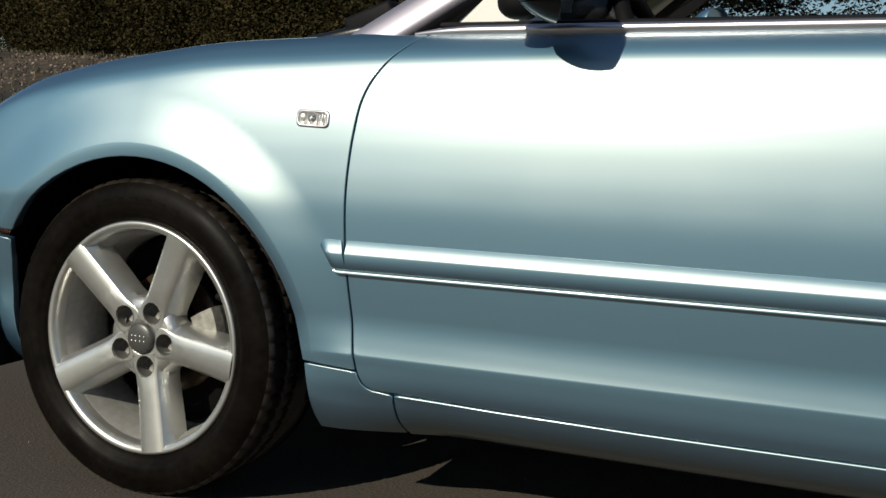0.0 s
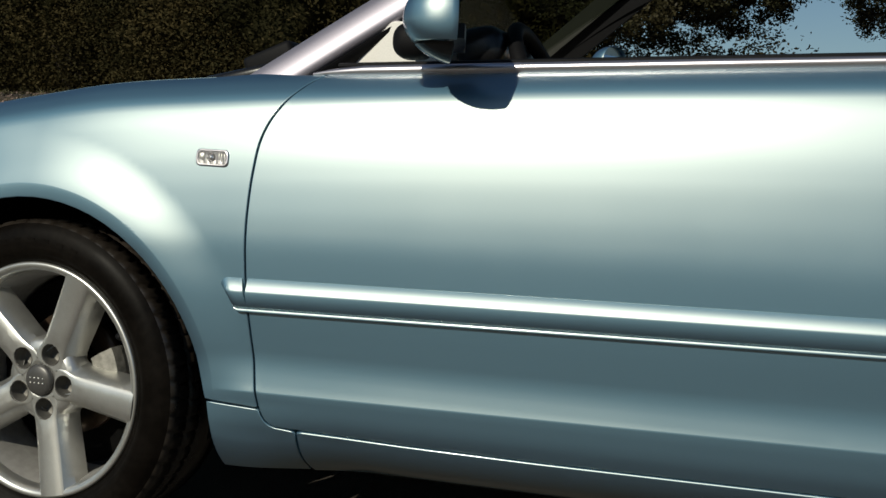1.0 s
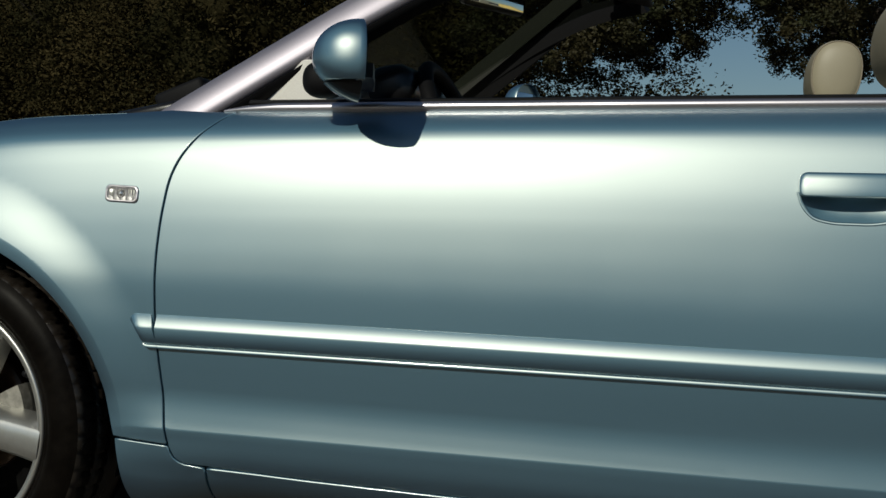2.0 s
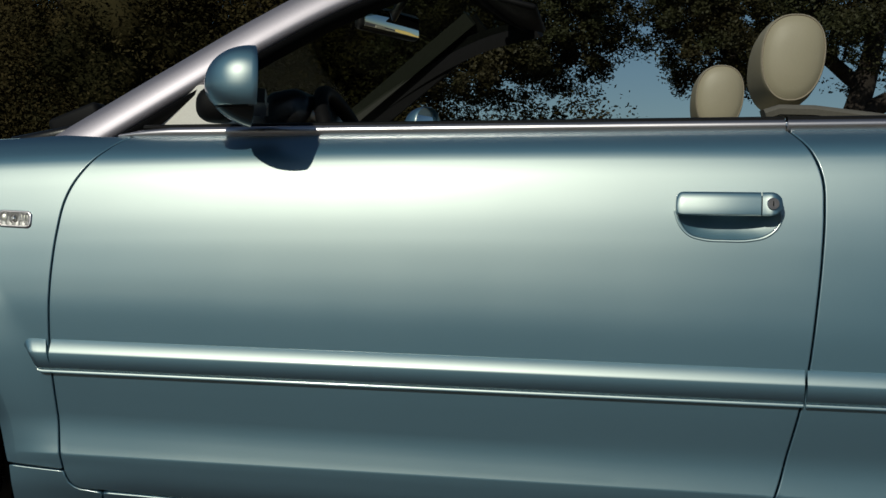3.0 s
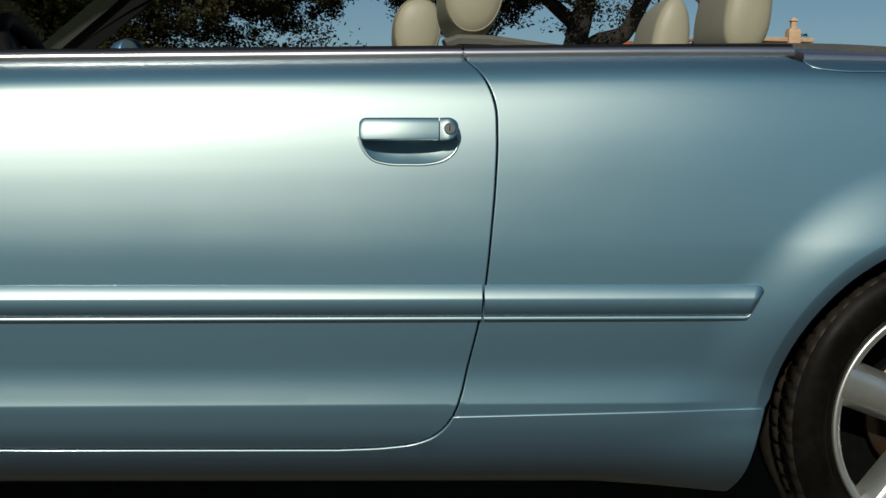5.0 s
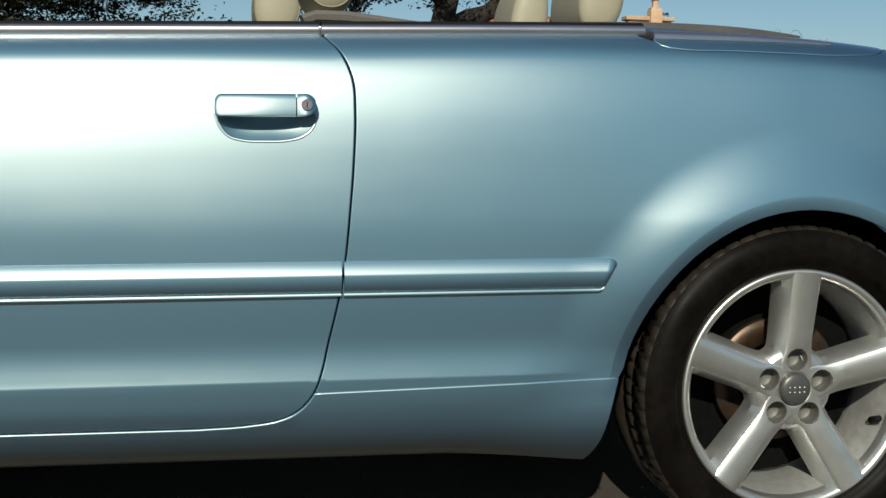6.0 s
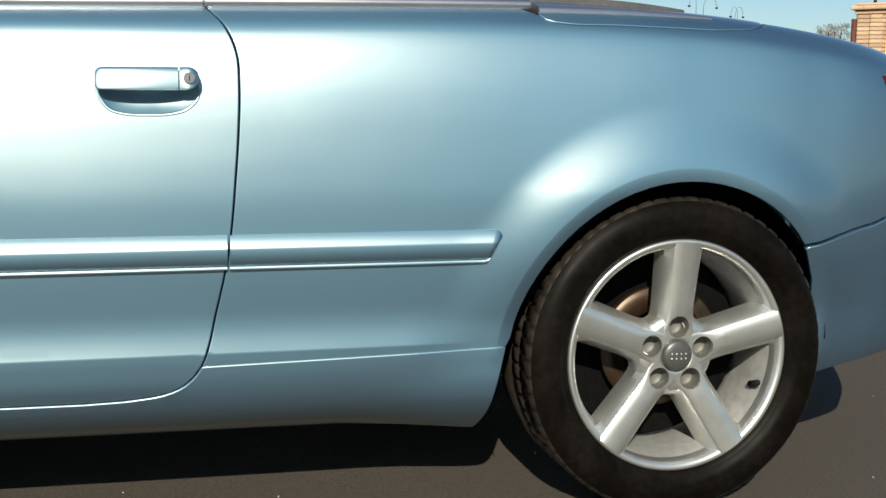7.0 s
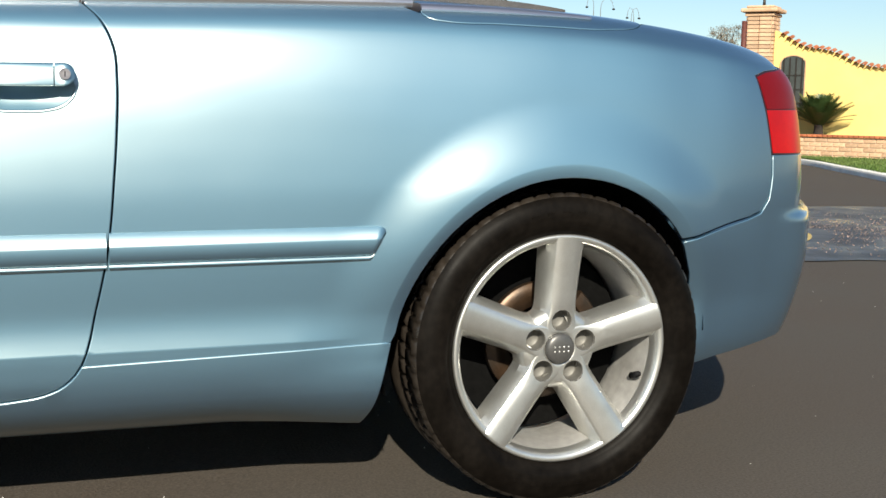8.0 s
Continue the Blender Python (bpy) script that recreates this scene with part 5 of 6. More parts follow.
# steering wheel
sw = assembly("steering_wheel", car, "black leather steering wheel")
c0, tilt = Vector((0.905, 0.53, 0.895)), radians(27)
ring, rr = [], 0.183
ax_u, ax_v = Vector((0, 1, 0)), Vector((-math.sin(tilt), 0, math.cos(tilt)))
nrm = ax_u.cross(ax_v)
verts, faces = [], []
for i in range(48):
    a = 2 * math.pi * i / 48
    rad = ax_u * math.cos(a) + ax_v * math.sin(a)
    for j in range(10):
        b = 2 * math.pi * j / 10
        verts.append(c0 + rad * (rr + 0.0165 * math.cos(b)) + nrm * 0.0165 * math.sin(b))
faces = [(i * 10 + j, ((i + 1) % 48) * 10 + j, ((i + 1) % 48) * 10 + (j + 1) % 10, i * 10 + (j + 1) % 10) for i in range(48) for j in range(10)]
mesh_object("wheel_ring", verts, faces, SEAL, sw)
bm = bmesh.new()
add_box(bm, (0.05, 0.16, 0.13), c0 + Vector((-0.02, 0, 0)), Matrix.Rotation(-tilt, 4, "Y"), bevel=0.02, segs=3)
add_box(bm, (0.018, 0.36, 0.04), c0 + Vector((-0.01, 0, 0.01)), Matrix.Rotation(-tilt, 4, "Y"), bevel=0.008)
part("wheel_hub", bm, SEAL, sw)
# interior mirror
rv = assembly("interior_mirror", car, "black framed interior mirror")
R = Matrix.Rotation(radians(-27), 4, "Z") @ Matrix.Rotation(radians(-1), 4, "Y")
bm = bmesh.new()
add_box(bm, (0.030, 0.235, 0.066), (0.878, YC, 1.274), R, bevel=0.014, segs=4)
part("mirror_housing", bm, PLASTIC, rv)
bm = bmesh.new()
add_box(bm, (0.004, 0.215, 0.050), Vector((0.878, YC, 1.274)) + R.to_3x3() @ Vector((0.0145, 0, 0)), R, bevel=0.0015)
part("mirror_glass", bm, MIRROR, rv)
bm = bmesh.new()
add_box(bm, (0.022, 0.022, 0.10), (0.908, YC, 1.318), Matrix.Rotation(radians(30), 4, "Y"), bevel=0.008)
part("mirror_stem", bm, PLASTIC, rv)


# ---- seats ----
def oval(a, egg=0.12, lean=0.20):
    """Outline of a headrest seen from the side, in units of its half width and half height."""
    c, s = math.cos(a), math.sin(a)
    x = math.copysign(abs(c) ** 0.86, c) * (1 + egg * s)
    z = math.copysign(abs(s) ** 0.90, s)
    return x + lean * z, z


def headrest(parent, cx, cy, cz, hw, hh, width, egg, lean, piping=True, seg=56):
    """Rounded pad: side faces gently domed, seams piped."""
    ys = [(-0.5 * width - 0.013, 0.0, 0), (-0.5 * width - 0.0115, 0.40, 0), (-0.5 * width - 0.0075, 0.72, 0), (-0.5 * width, 0.93, 0), (-0.5 * width + 0.006, 0.985, 0), (-0.5 * width + 0.014, 1.0, 0),
          (-0.25 * width, 1.05, 0), (0, 1.07, 0)]
    ys = [(y, s) for y, s, _ in ys] + [(-y, s) for y, s, _ in ys[-2::-1]]
    verts = []
    for y, s in ys:
        for i in range(seg):
            x, z = oval(2 * math.pi * i / seg, egg, lean)
            verts.append((cx + x * hw * s, cy + y, cz + z * hh * s))
    faces = [(k * seg + i, k * seg + (i + 1) % seg, (k + 1) * seg + (i + 1) % seg, (k + 1) * seg + i) for k in range(len(ys) - 1) for i in range(seg)]
    bm = bmesh.new()
    vs = [bm.verts.new(p) for p in verts]
    for f in faces:
        bm.faces.new([vs[i] for i in f])
    bmesh.ops.remove_doubles(bm, verts=bm.verts, dist=1e-5)
    bmesh.ops.recalc_face_normals(bm, faces=bm.faces)
    pad = part("headrest", bm, LEATHER, parent, "beige leather headrest")
    if piping:
        for sgn in (-1, 1):
            verts, faces = [], []
            for i in range(seg):
                x, z = oval(2 * math.pi * i / seg, egg, lean)
                p = Vector((cx + x * hw * 0.955, cy + sgn * (0.5 * width), cz + z * hh * 0.955))
                q = Vector((x * hw, 0, z * hh)).normalized()
                for j in range(6):
                    b = 2 * math.pi * j / 6
                    verts.append(p + q * 0.0016 * math.cos(b) + Vector((0, sgn, 0)) * 0.0016 * math.sin(b))
            faces = [(i * 6 + j, ((i + 1) % seg) * 6 + j, ((i + 1) % seg) * 6 + (j + 1) % 6, i * 6 + (j + 1) % 6)[::-sgn] for i in range(seg) for j in range(6)]
            mesh_object("piping", verts, faces, STITCH, pad)
    return pad


def front_seat(dx, cy):
    seat = assembly("front_seat", car, "beige leather front seat")
    headrest(seat, 1.785 + dx, cy, 1.130, 0.0615, 0.0865, 0.255, 0.08, 0.06)
    bm = bmesh.new()
    for y in (cy - 0.06, cy + 0.06):
        bmesh.ops.create_cone(bm, cap_ends=True, segments=10, radius1=0.007, radius2=0.007, depth=0.16, matrix=Matrix.Translation((1.765 + dx, y, 1.02)) @ Matrix.Rotation(radians(10), 4, "Y"))
    part("headrest_post", bm, PLASTIC, seat, "two headrest posts")
    bm = bmesh.new()
    add_box(bm, (0.14, 0.50, 0.62), (1.70 + dx, cy, 0.680), Matrix.Rotation(radians(14), 4, "Y"), bevel=0.055, segs=4)
    part("backrest", bm, LEATHER, seat)
    bm = bmesh.new()
    add_box(bm, (0.52, 0.52, 0.16), (1.38 + dx, cy, 0.44), Matrix.Rotation(radians(-6), 4, "Y"), bevel=0.055, segs=4)
    part("seat_cushion", bm, LEATHER, seat)


front_seat(0.0, 0.515)
front_seat(-0.078, 2 * YC - 0.515)
bench = assembly("rear_seat", car, "beige leather rear seat")
bm = bmesh.new()
add_box(bm, (0.16, 1.20, 0.55), (2.26, YC, 0.690), Matrix.Rotation(radians(16), 4, "Y"), bevel=0.05, segs=4)
part("backrest", bm, LEATHER, bench)
for cy in (0.575, 2 * YC - 0.575):
    headrest(bench, 2.380, cy, 1.126, 0.0505, 0.104, 0.238, -0.16, 0.20, piping=False)
# belt guide beside the front seat
sweep("belt_guide", [(1.715, 0.215, 1.003), (1.740, 0.215, 1.012), (1.80, 0.215, 1.012), (1.88, 0.22, 1.004), (1.97, 0.23, 0.996)],
      [(-0.05, -0.012), (0.012, -0.010), (0.016, 0.0), (0.006, 0.008), (-0.05, 0.010)], GUIDE, car, "grey-beige belt guide beside the seat", outs=[(0, -1, 0)] * 5, both=True)
for y in (0.185, 2 * YC - 0.185):
    bm = bmesh.new()
    add_box(bm, (0.62, 0.06, 0.20), (2.05, y, 0.895), bevel=0.02)
    part("side_lining", bm, PLASTIC, car, "black side lining behind the doors")


# ---- the place round the car ----
rng = np.random.default_rng(7)


def leaf_mesh(name, centres, size, spread_up, mat, parent, label="", slim=0.45):
    """Many small pointed leaves, one quad each, at the given places."""
    n = len(centres)
    a = rng.normal(size=(n, 3))
    a[:, 2] = a[:, 2] * 0.6 - spread_up
    a /= np.linalg.norm(a, axis=1, keepdims=True)
    b = np.cross(a, rng.normal(size=(n, 3)))
    b /= np.linalg.norm(b, axis=1, keepdims=True)
    s = (size * (0.6 + 0.8 * rng.random(n)))[:, None]
    c = np.asarray(centres)
    quad = np.stack([c - a * s * 0.5, c + b * s * slim * 0.5, c + a * s * 0.5, c - b * s * slim * 0.5], 1).reshape(-1, 3)
    me = bpy.data.meshes.new(name)
    me.vertices.add(4 * n)
    me.vertices.foreach_set("co", quad.ravel())
    me.loops.add(4 * n)
    me.loops.foreach_set("vertex_index", np.arange(4 * n))
    me.polygons.add(n)
    me.polygons.foreach_set("loop_start", np.arange(0, 4 * n, 4))
    me.update(calc_edges=True)
    me.materials.append(mat)
    ob = new(name, me)
    if parent is not None:
        ob.parent = parent
    if label:
        tagged(ob, label=label)
    return ob


def limb(points, radii, seg=10):
    """Tapered, slightly knobbly branch. Returns verts, faces."""
    p = np.array(points, float)
    c = np.r_[0, np.cumsum(np.linalg.norm(np.diff(p, axis=0), axis=1))]
    t = np.linspace(0, c[-1], max(6, int(c[-1] / 0.18)))
    q = np.stack([hermite(c, p[:, k])(t) for k in range(3)], 1)
    r = np.interp(t, c, radii)
    d = np.gradient(q, axis=0)
    d /= np.linalg.norm(d, axis=1, keepdims=True)
    side = np.cross(d, (0.31, 0.92, 0.2))
    side /= np.linalg.norm(side, axis=1, keepdims=True)
    other = np.cross(d, side)
    verts, faces = [], []
    for i in range(len(q)):
        for j in range(seg):
            a = 2 * math.pi * j / seg
            k = r[i] * (1 + 0.16 * noise.noise(Vector((q[i][0] * 2 + math.cos(a), q[i][1] * 2 + math.sin(a), q[i][2] * 2.2))))
            verts.append(q[i] + side[i] * math.cos(a) * k + other[i] * math.sin(a) * k)
    faces = [(i * seg + j, i * seg + (j + 1) % seg, (i + 1) * seg + (j + 1) % seg, (i + 1) * seg + j) for i in range(len(q) - 1) for j in range(seg)]
    return verts, faces


def joined(pieces):
    verts, faces = [], []
    for v, f in pieces:
        b = len(verts)
        verts += [tuple(p) for p in v]
        faces += [tuple(i + b for i in t) for t in f]
    return verts, faces


def clumps(n, lo, hi, per, radius, floor=None):
    """Leaf places: clumps strewn through a box, above a floor that may hang unevenly."""
    c = rng.random((n, 3)) * (np.array(hi) - lo) + lo
    if floor is not None:
        c = c[np.array([p[2] > floor(p[0], p[1]) for p in c])]
    k = len(c) * per
    d = rng.normal(size=(k, 3))
    d *= (rng.random(k) ** 0.4 / np.linalg.norm(d, axis=1))[:, None]
    spread = np.repeat(radius * (0.55 + 0.9 * rng.random(len(c))), per)[:, None]
    return np.repeat(c, per, 0) + d * spread * np.array((1.0, 1.0, 0.8))


def hang(x, y):
    """Height of the ragged lower edge of the oak's crown."""
    e = 3.06 + 0.55 * noise.noise(Vector((x * 0.75 + 3.1, y * 0.3, 0.0))) + 0.35 * noise.noise(Vector((x * 2.3, y * 0.8, 4.0)))
    e += 0.95 * math.exp(-((x - 1.7) / 0.36) ** 2) - 0.55 * math.exp(-((x + 0.9) / 0.8) ** 2)
    e += 0.35 * math.exp(-((x - 4.7) / 0.5) ** 2)
    return e


oak = thing("tree", "large evergreen oak with dark forked trunk and hanging foliage", "tree", at=(4.9, 17.0, 0.16))
wood = [limb([(4.75, 17, -0.4), (4.85, 17, 1.2), (5.15, 17, 2.6), (5.32, 17, 3.3), (5.45, 17.1, 4.6), (5.3, 17.3, 6.5)], [0.34, 0.26, 0.20, 0.165, 0.14, 0.06]),
        limb([(5.05, 17, 2.1), (5.45, 16.9, 2.62), (5.93, 16.8, 2.78), (6.12, 16.8, 3.12), (6.33, 16.8, 3.5), (6.65, 16.8, 3.9), (7.0, 16.7, 4.6), (7.2, 16.6, 5.4)], [0.17, 0.155, 0.13, 0.125, 0.12, 0.12, 0.09, 0.04]),
        limb([(5.2, 17, 2.9), (4.2, 17.2, 3.7), (3.3, 17.2, 3.75), (3.05, 17.1, 4.1), (2.2, 17, 4.6), (0.6, 16.8, 4.9)], [0.12, 0.10, 0.085, 0.08, 0.06, 0.03]),
        limb([(3.3, 17.2, 3.75), (3.22, 17.0, 3.35), (2.9, 16.9, 3.3)], [0.06, 0.05, 0.02]),
        limb([(5.4, 17.1, 4.2), (6.2, 17.6, 5.4), (7.4, 18.0, 6.6)], [0.11, 0.08, 0.03]),
        limb([(5.4, 17.1, 4.3), (4.2, 17.6, 5.6), (2.6, 18.2, 6.8)], [0.11, 0.08, 0.03])]
v, f = joined(wood)
mesh_object("trunk", [(a - 5.0, b - 17.0, c) for a, b, c in v], f, BARK, oak, "dark bark trunk and limbs")
pts = np.concatenate([clumps(950, (-2.5, 14.8, 2.5), (6.7, 17.5, 4.6), 190, 0.19, hang), clumps(650, (-2.5, 17.5, 2.7), (6.4, 19.8, 4.8), 160, 0.24, hang), clumps(500, (-2.5, 14.5, 4.3), (7.6, 20.0, 7.8), 70, 0.40)])
pts = pts[~((pts[:, 0] > 4.9 + 0.25 * (pts[:, 2] - 3)) & (pts[:, 2] < 3.95) & (rng.random(len(pts)) < 0.82))]
pts = pts[~((pts[:, 0] > 6.2) & (pts[:, 2] < 5.2))]
leaf_mesh("crown", pts - np.array((5.0, 17.0, 0.0)), 0.066, 0.35, LEAF, oak, "dark olive leaves")


def round_tree(at, radius, top, low, count, mat=LEAF_FAR, size=0.14):
    """Broad bushy tree: trunk, a few limbs, crown of leaf clumps in an uneven lobed volume."""
    t = thing("tree", "dark bushy tree with dense brown-green foliage", "tree", "trees behind the car", at=at)
    wood = [limb([(0, 0, -0.1), (0.1, 0, low + 0.6), (0.2, 0.1, top * 0.75)], [0.22, 0.16, 0.05], 8)]
    for k in range(5):
        a = 2 * math.pi * (k + 0.3 * rng.random()) / 5
        wood.append(limb([(0.05, 0, low * 0.6 + 0.3 * k * 0.5), (radius * 0.4 * math.cos(a), radius * 0.4 * math.sin(a), top * 0.5), (radius * 0.8 * math.cos(a), radius * 0.8 * math.sin(a), top * 0.72)], [0.10, 0.07, 0.02], 6))
    v, f = joined(wood)
    mesh_object("trunk", v, f, BARK, t, "dark bark trunk")
    d = rng.normal(size=(count, 3))
    d /= np.linalg.norm(d, axis=1, keepdims=True)
    d *= (rng.random((count, 1)) ** 0.45)
    lobes = np.array([1 + 0.30 * noise.noise(Vector(p) * 2.1 + Vector(at)) for p in d])
    c = d * lobes[:, None] * np.array((radius, radius, (top - low) * 0.5)) + np.array((0, 0, (top + low) * 0.5))
    per = 112
    leaves = np.repeat(c, per, 0) + rng.normal(size=(count * per, 3)) * 0.26
    leaves = leaves[leaves[:, 2] > 0.05]
    core = bmesh.new()
    bmesh.ops.create_icosphere(core, subdivisions=4, radius=1.0)
    for q in core.verts:
        k = 0.54 + 0.22 * noise.noise(q.co * 2.1 + Vector(at)) + 0.10 * noise.noise(q.co * 7.0 + Vector(at))
        q.co = Vector((q.co.x * radius * k, q.co.y * radius * k, max(0.0, q.co.z * (top - low) * 0.5 * k + (top + low) * 0.5)))
    part("inner_foliage", core, mat, t, "shaded inner foliage")
    leaf_mesh("crown", leaves, size, 0.2, mat, t, "dense dark foliage")
    return t


for x, y, r, top, low in ((-3.2, 19.5, 2.6, 6.6, 1.0), (-6.8, 18.6, 2.7, 7.2, 0.4), (-10.2, 20.2, 2.6, 4.6, 0.5), (-13.6, 21.0, 2.6, 6.8, 0.4), (-16.8, 22.5, 3.0, 7.0, 0.4),
                          (-4.8, 23.5, 2.8, 7.0, 0.3), (-8.6, 24.5, 3.0, 6.4, 0.3), (-20.5, 24.0, 3.0, 7.0, 0.3)):
    round_tree((x - 0.9, y, 1.2 if x < -9 else 0.5), r, top, low, 640, size=0.080)

for x, y, r, top in ((-2.6, 21.5, 2.2, 3.2), (-5.6, 20.6, 2.2, 3.0), (-8.6, 20.4, 2.3, 3.2), (-11.8, 21.8, 2.4, 3.2), (-15.2, 23.0, 2.4, 3.4), (-18.8, 24.5, 2.6, 3.4)):
    round_tree((x - 0.9, y, 1.2 if x < -8 else 0.6), r, top, -0.6, 420, size=0.080)

for x, y, r, top in ((0.2, 17.2, 1.5, 2.6), (-2.4, 16.6, 1.7, 2.6), (-5.0, 17.4, 1.7, 2.8)):
    round_tree((x, y, 0.1), r, top, -0.4, 260, size=0.080)

# earth bank under the trees
bank_x = list(np.linspace(-45, -1.0, 60))
bank_y = list(np.linspace(9.0, 40, 40))


def bank_h(x, y):
    rise = float(step(y, 9.5, 19.0)) * 1.75 * float(step(-x, 1.5, 9.0))
    return -0.02 + rise + 0.10 * noise.noise(Vector((x * 0.8, y * 0.8, 1.0))) * min(1, rise)


grid_sheet("earth_bank", bank_x, bank_y, bank_h, SOIL, "dry brown earth bank with sparse grass below the trees", "ground")
n = 9000
gx, gy = rng.random(n) * 30 - 33, 10 + rng.random(n) * 11
tufts = np.array([(x, y, bank_h(x, y) + 0.05) for x, y in zip(gx, gy)])
tagged(leaf_mesh("dry_grass", tufts, 0.16, -1.3, material("straw", (0.11, 0.088, 0.042), rough=0.8, per_object=0.5, per_island=True, second=(0.05, 0.055, 0.022), blend_scale=0.6), None, slim=0.10),
       "sparse dry grass and leaf litter on the bank", "grass", kind="stuff")

lx, ly = rng.random(12000) * 26 - 30, 9.8 + rng.random(12000) * 9
tagged(leaf_mesh("leaf_litter", np.array([(x, y, bank_h(x, y) + 0.02) for x, y in zip(lx, ly)]), 0.06, 0.0, LITTER, None, slim=0.6),
       "fallen brown leaves on the bank", "leaves", kind="stuff")

# ---- garden wall across the road ----
W0, W1 = Vector((20.2, 20.9, 0.0)), Vector((17.9, 23.7, 0.0))
w_dir = (W1 - W0).normalized()
w_out = Vector((-w_dir.y, w_dir.x, 0))
if w_out.y > 0:
    w_out = -w_out


_crest = hermite([-9.0, -2.5, -1.2, 0.0, 0.5, 0.8, 1.11, 1.34, 1.65, 2.01, 2.32, 2.59, 2.80, 3.2],
                 [2.3, 2.7, 2.4, 2.22, 2.27, 2.35, 2.51, 2.61, 2.69, 2.74, 2.88, 3.06, 3.16, 3.2])


def wall_top(t):
    """Undulating crest of the wall, t metres from its near end."""
    return float(_crest(t))


def on_wall(t, out=0.0, z=0.0):
    return W0 + w_dir * t + w_out * out + Vector((0, 0, z))


PIER_T = 2.86
# the garden's parts are laid out on the wall's own rule and set down at four fifths of it
SITE = Matrix.Translation((1.013, -0.408, 0.0)) @ Matrix.Scale(0.8, 4)
garden = thing("garden_wall", "yellow stucco garden wall with a wavy crest of terracotta tiles", "wall", kind="structure")
garden.matrix_basis = SITE
ts = np.linspace(-9, PIER_T, 70)
verts, faces = [], []
for t in ts:
    for o, z in ((0.0, -0.05), (0.0, wall_top(t)), (-0.25, wall_top(t)), (-0.25, -0.05)):
        verts.append(on_wall(t, o, z))
faces = [(i * 4 + j, i * 4 + (j + 1) % 4, (i + 1) * 4 + (j + 1) % 4, (i + 1) * 4 + j) for i in range(len(ts) - 1) for j in range(4)]
faces += [(0, 1, 2, 3), tuple((len(ts) - 1) * 4 + j for j in (3, 2, 1, 0))]
bm = bmesh.new()
vs = [bm.verts.new(p) for p in verts]
for f in faces:
    bm.faces.new([vs[i] for i in f])
bmesh.ops.recalc_face_normals(bm, faces=bm.faces)
part("stucco", bm, STUCCO, garden, "bright yellow stucco", smooth=False)
# barrel tiles along the crest, shared mesh
v, f = [], []
for i in range(9):
    a = math.pi * i / 8
    for y in (-0.21, 0.21):
        r = 0.055 if y < 0 else 0.070
        v.append((r * math.cos(a), y, r * math.sin(a)))
for i in range(9):
    a = math.pi * i / 8
    for y in (-0.21, 0.21):
        r = (0.055 if y < 0 else 0.070) - 0.012
        v.append((r * math.cos(a), y, r * math.sin(a)))
for i in range(8):
    f.append((2 * i, 2 * i + 1, 2 * i + 3, 2 * i + 2))
    f.append((18 + 2 * i, 18 + 2 * i + 2, 18 + 2 * i + 3, 18 + 2 * i + 1))
    f.append((2 * i + 1, 18 + 2 * i + 1, 18 + 2 * i + 3, 2 * i + 3))
    f.append((2 * i, 2 * i + 2, 18 + 2 * i + 2, 18 + 2 * i))
tile_me = bpy.data.meshes.new("roof_tile")
tile_me.from_pydata(v, [], f)
tile_me.materials.append(CLAY)
face_angle = math.atan2(w_out.y, w_out.x) - math.pi / 2
for k in range(int((PIER_T + 8.8) / 0.150)):
    t = -8.8 + 0.150 * k
    ob = new("roof_tile", tile_me)
    ob.parent = garden
    slope = (wall_top(t + 0.1) - wall_top(t - 0.1)) / 0.2
    ob.matrix_basis = Matrix.Translation(on_wall(t, -0.09, wall_top(t) + 0.01)) @ Matrix.Rotation(face_angle, 4, "Z") @ Matrix.Rotation(radians(-12), 4, "X") @ Matrix.Rotation(rng.normal() * 0.04, 4, "Y") @ Matrix.Diagonal((0.98, 0.92, 0.92, 1))

# arched iron window near the pier
AT, AW, AH0, AH1 = 2.33, 0.30, 1.1, 2.34
arch_pts = [(-AW, AH0), (AW, AH0)] + [(AW * math.cos(a), AH1 + 0.20 * math.sin(a)) for a in np.linspace(0, math.pi, 13)]
gate = thing("arched_window", "arched opening in the yellow wall with black iron bars", "window")
gate.matrix_basis = SITE
mesh_object("opening", [on_wall(AT + a, 0.006, z) for a, z in arch_pts], [tuple(range(len(arch_pts)))], WINDOW, gate, "dark window glass", smooth=False)
for a in np.linspace(-AW + 0.07, AW - 0.07, 4):
    sweep("bar", [on_wall(AT + a, 0.02, z) for z in np.linspace(AH0, AH1 + 0.14, 6)], [(-0.012, -0.012), (0.012, -0.012), (0.012, 0.012), (-0.012, 0.012)], IRON, gate, outs=[tuple(w_out)] * 6)
for z in (1.35, 1.70, 2.05):
    sweep("bar", [on_wall(AT + a, 0.02, z) for a in np.linspace(-AW, AW, 5)], [(-0.010, -0.010), (0.010, -0.010), (0.010, 0.010), (-0.010, 0.010)], IRON, gate, outs=[tuple(w_out)] * 5)
sweep("surround", [on_wall(AT + a * 1.03, 0.012, z) for a, z in arch_pts[1:] + arch_pts[:1]], [(-0.008, -0.014), (0.02, -0.014), (0.02, 0.014), (-0.008, 0.014)], BRICK, gate, "pale wooden frame", outs=[tuple(w_out)] * len(arch_pts), closed_ends=False)


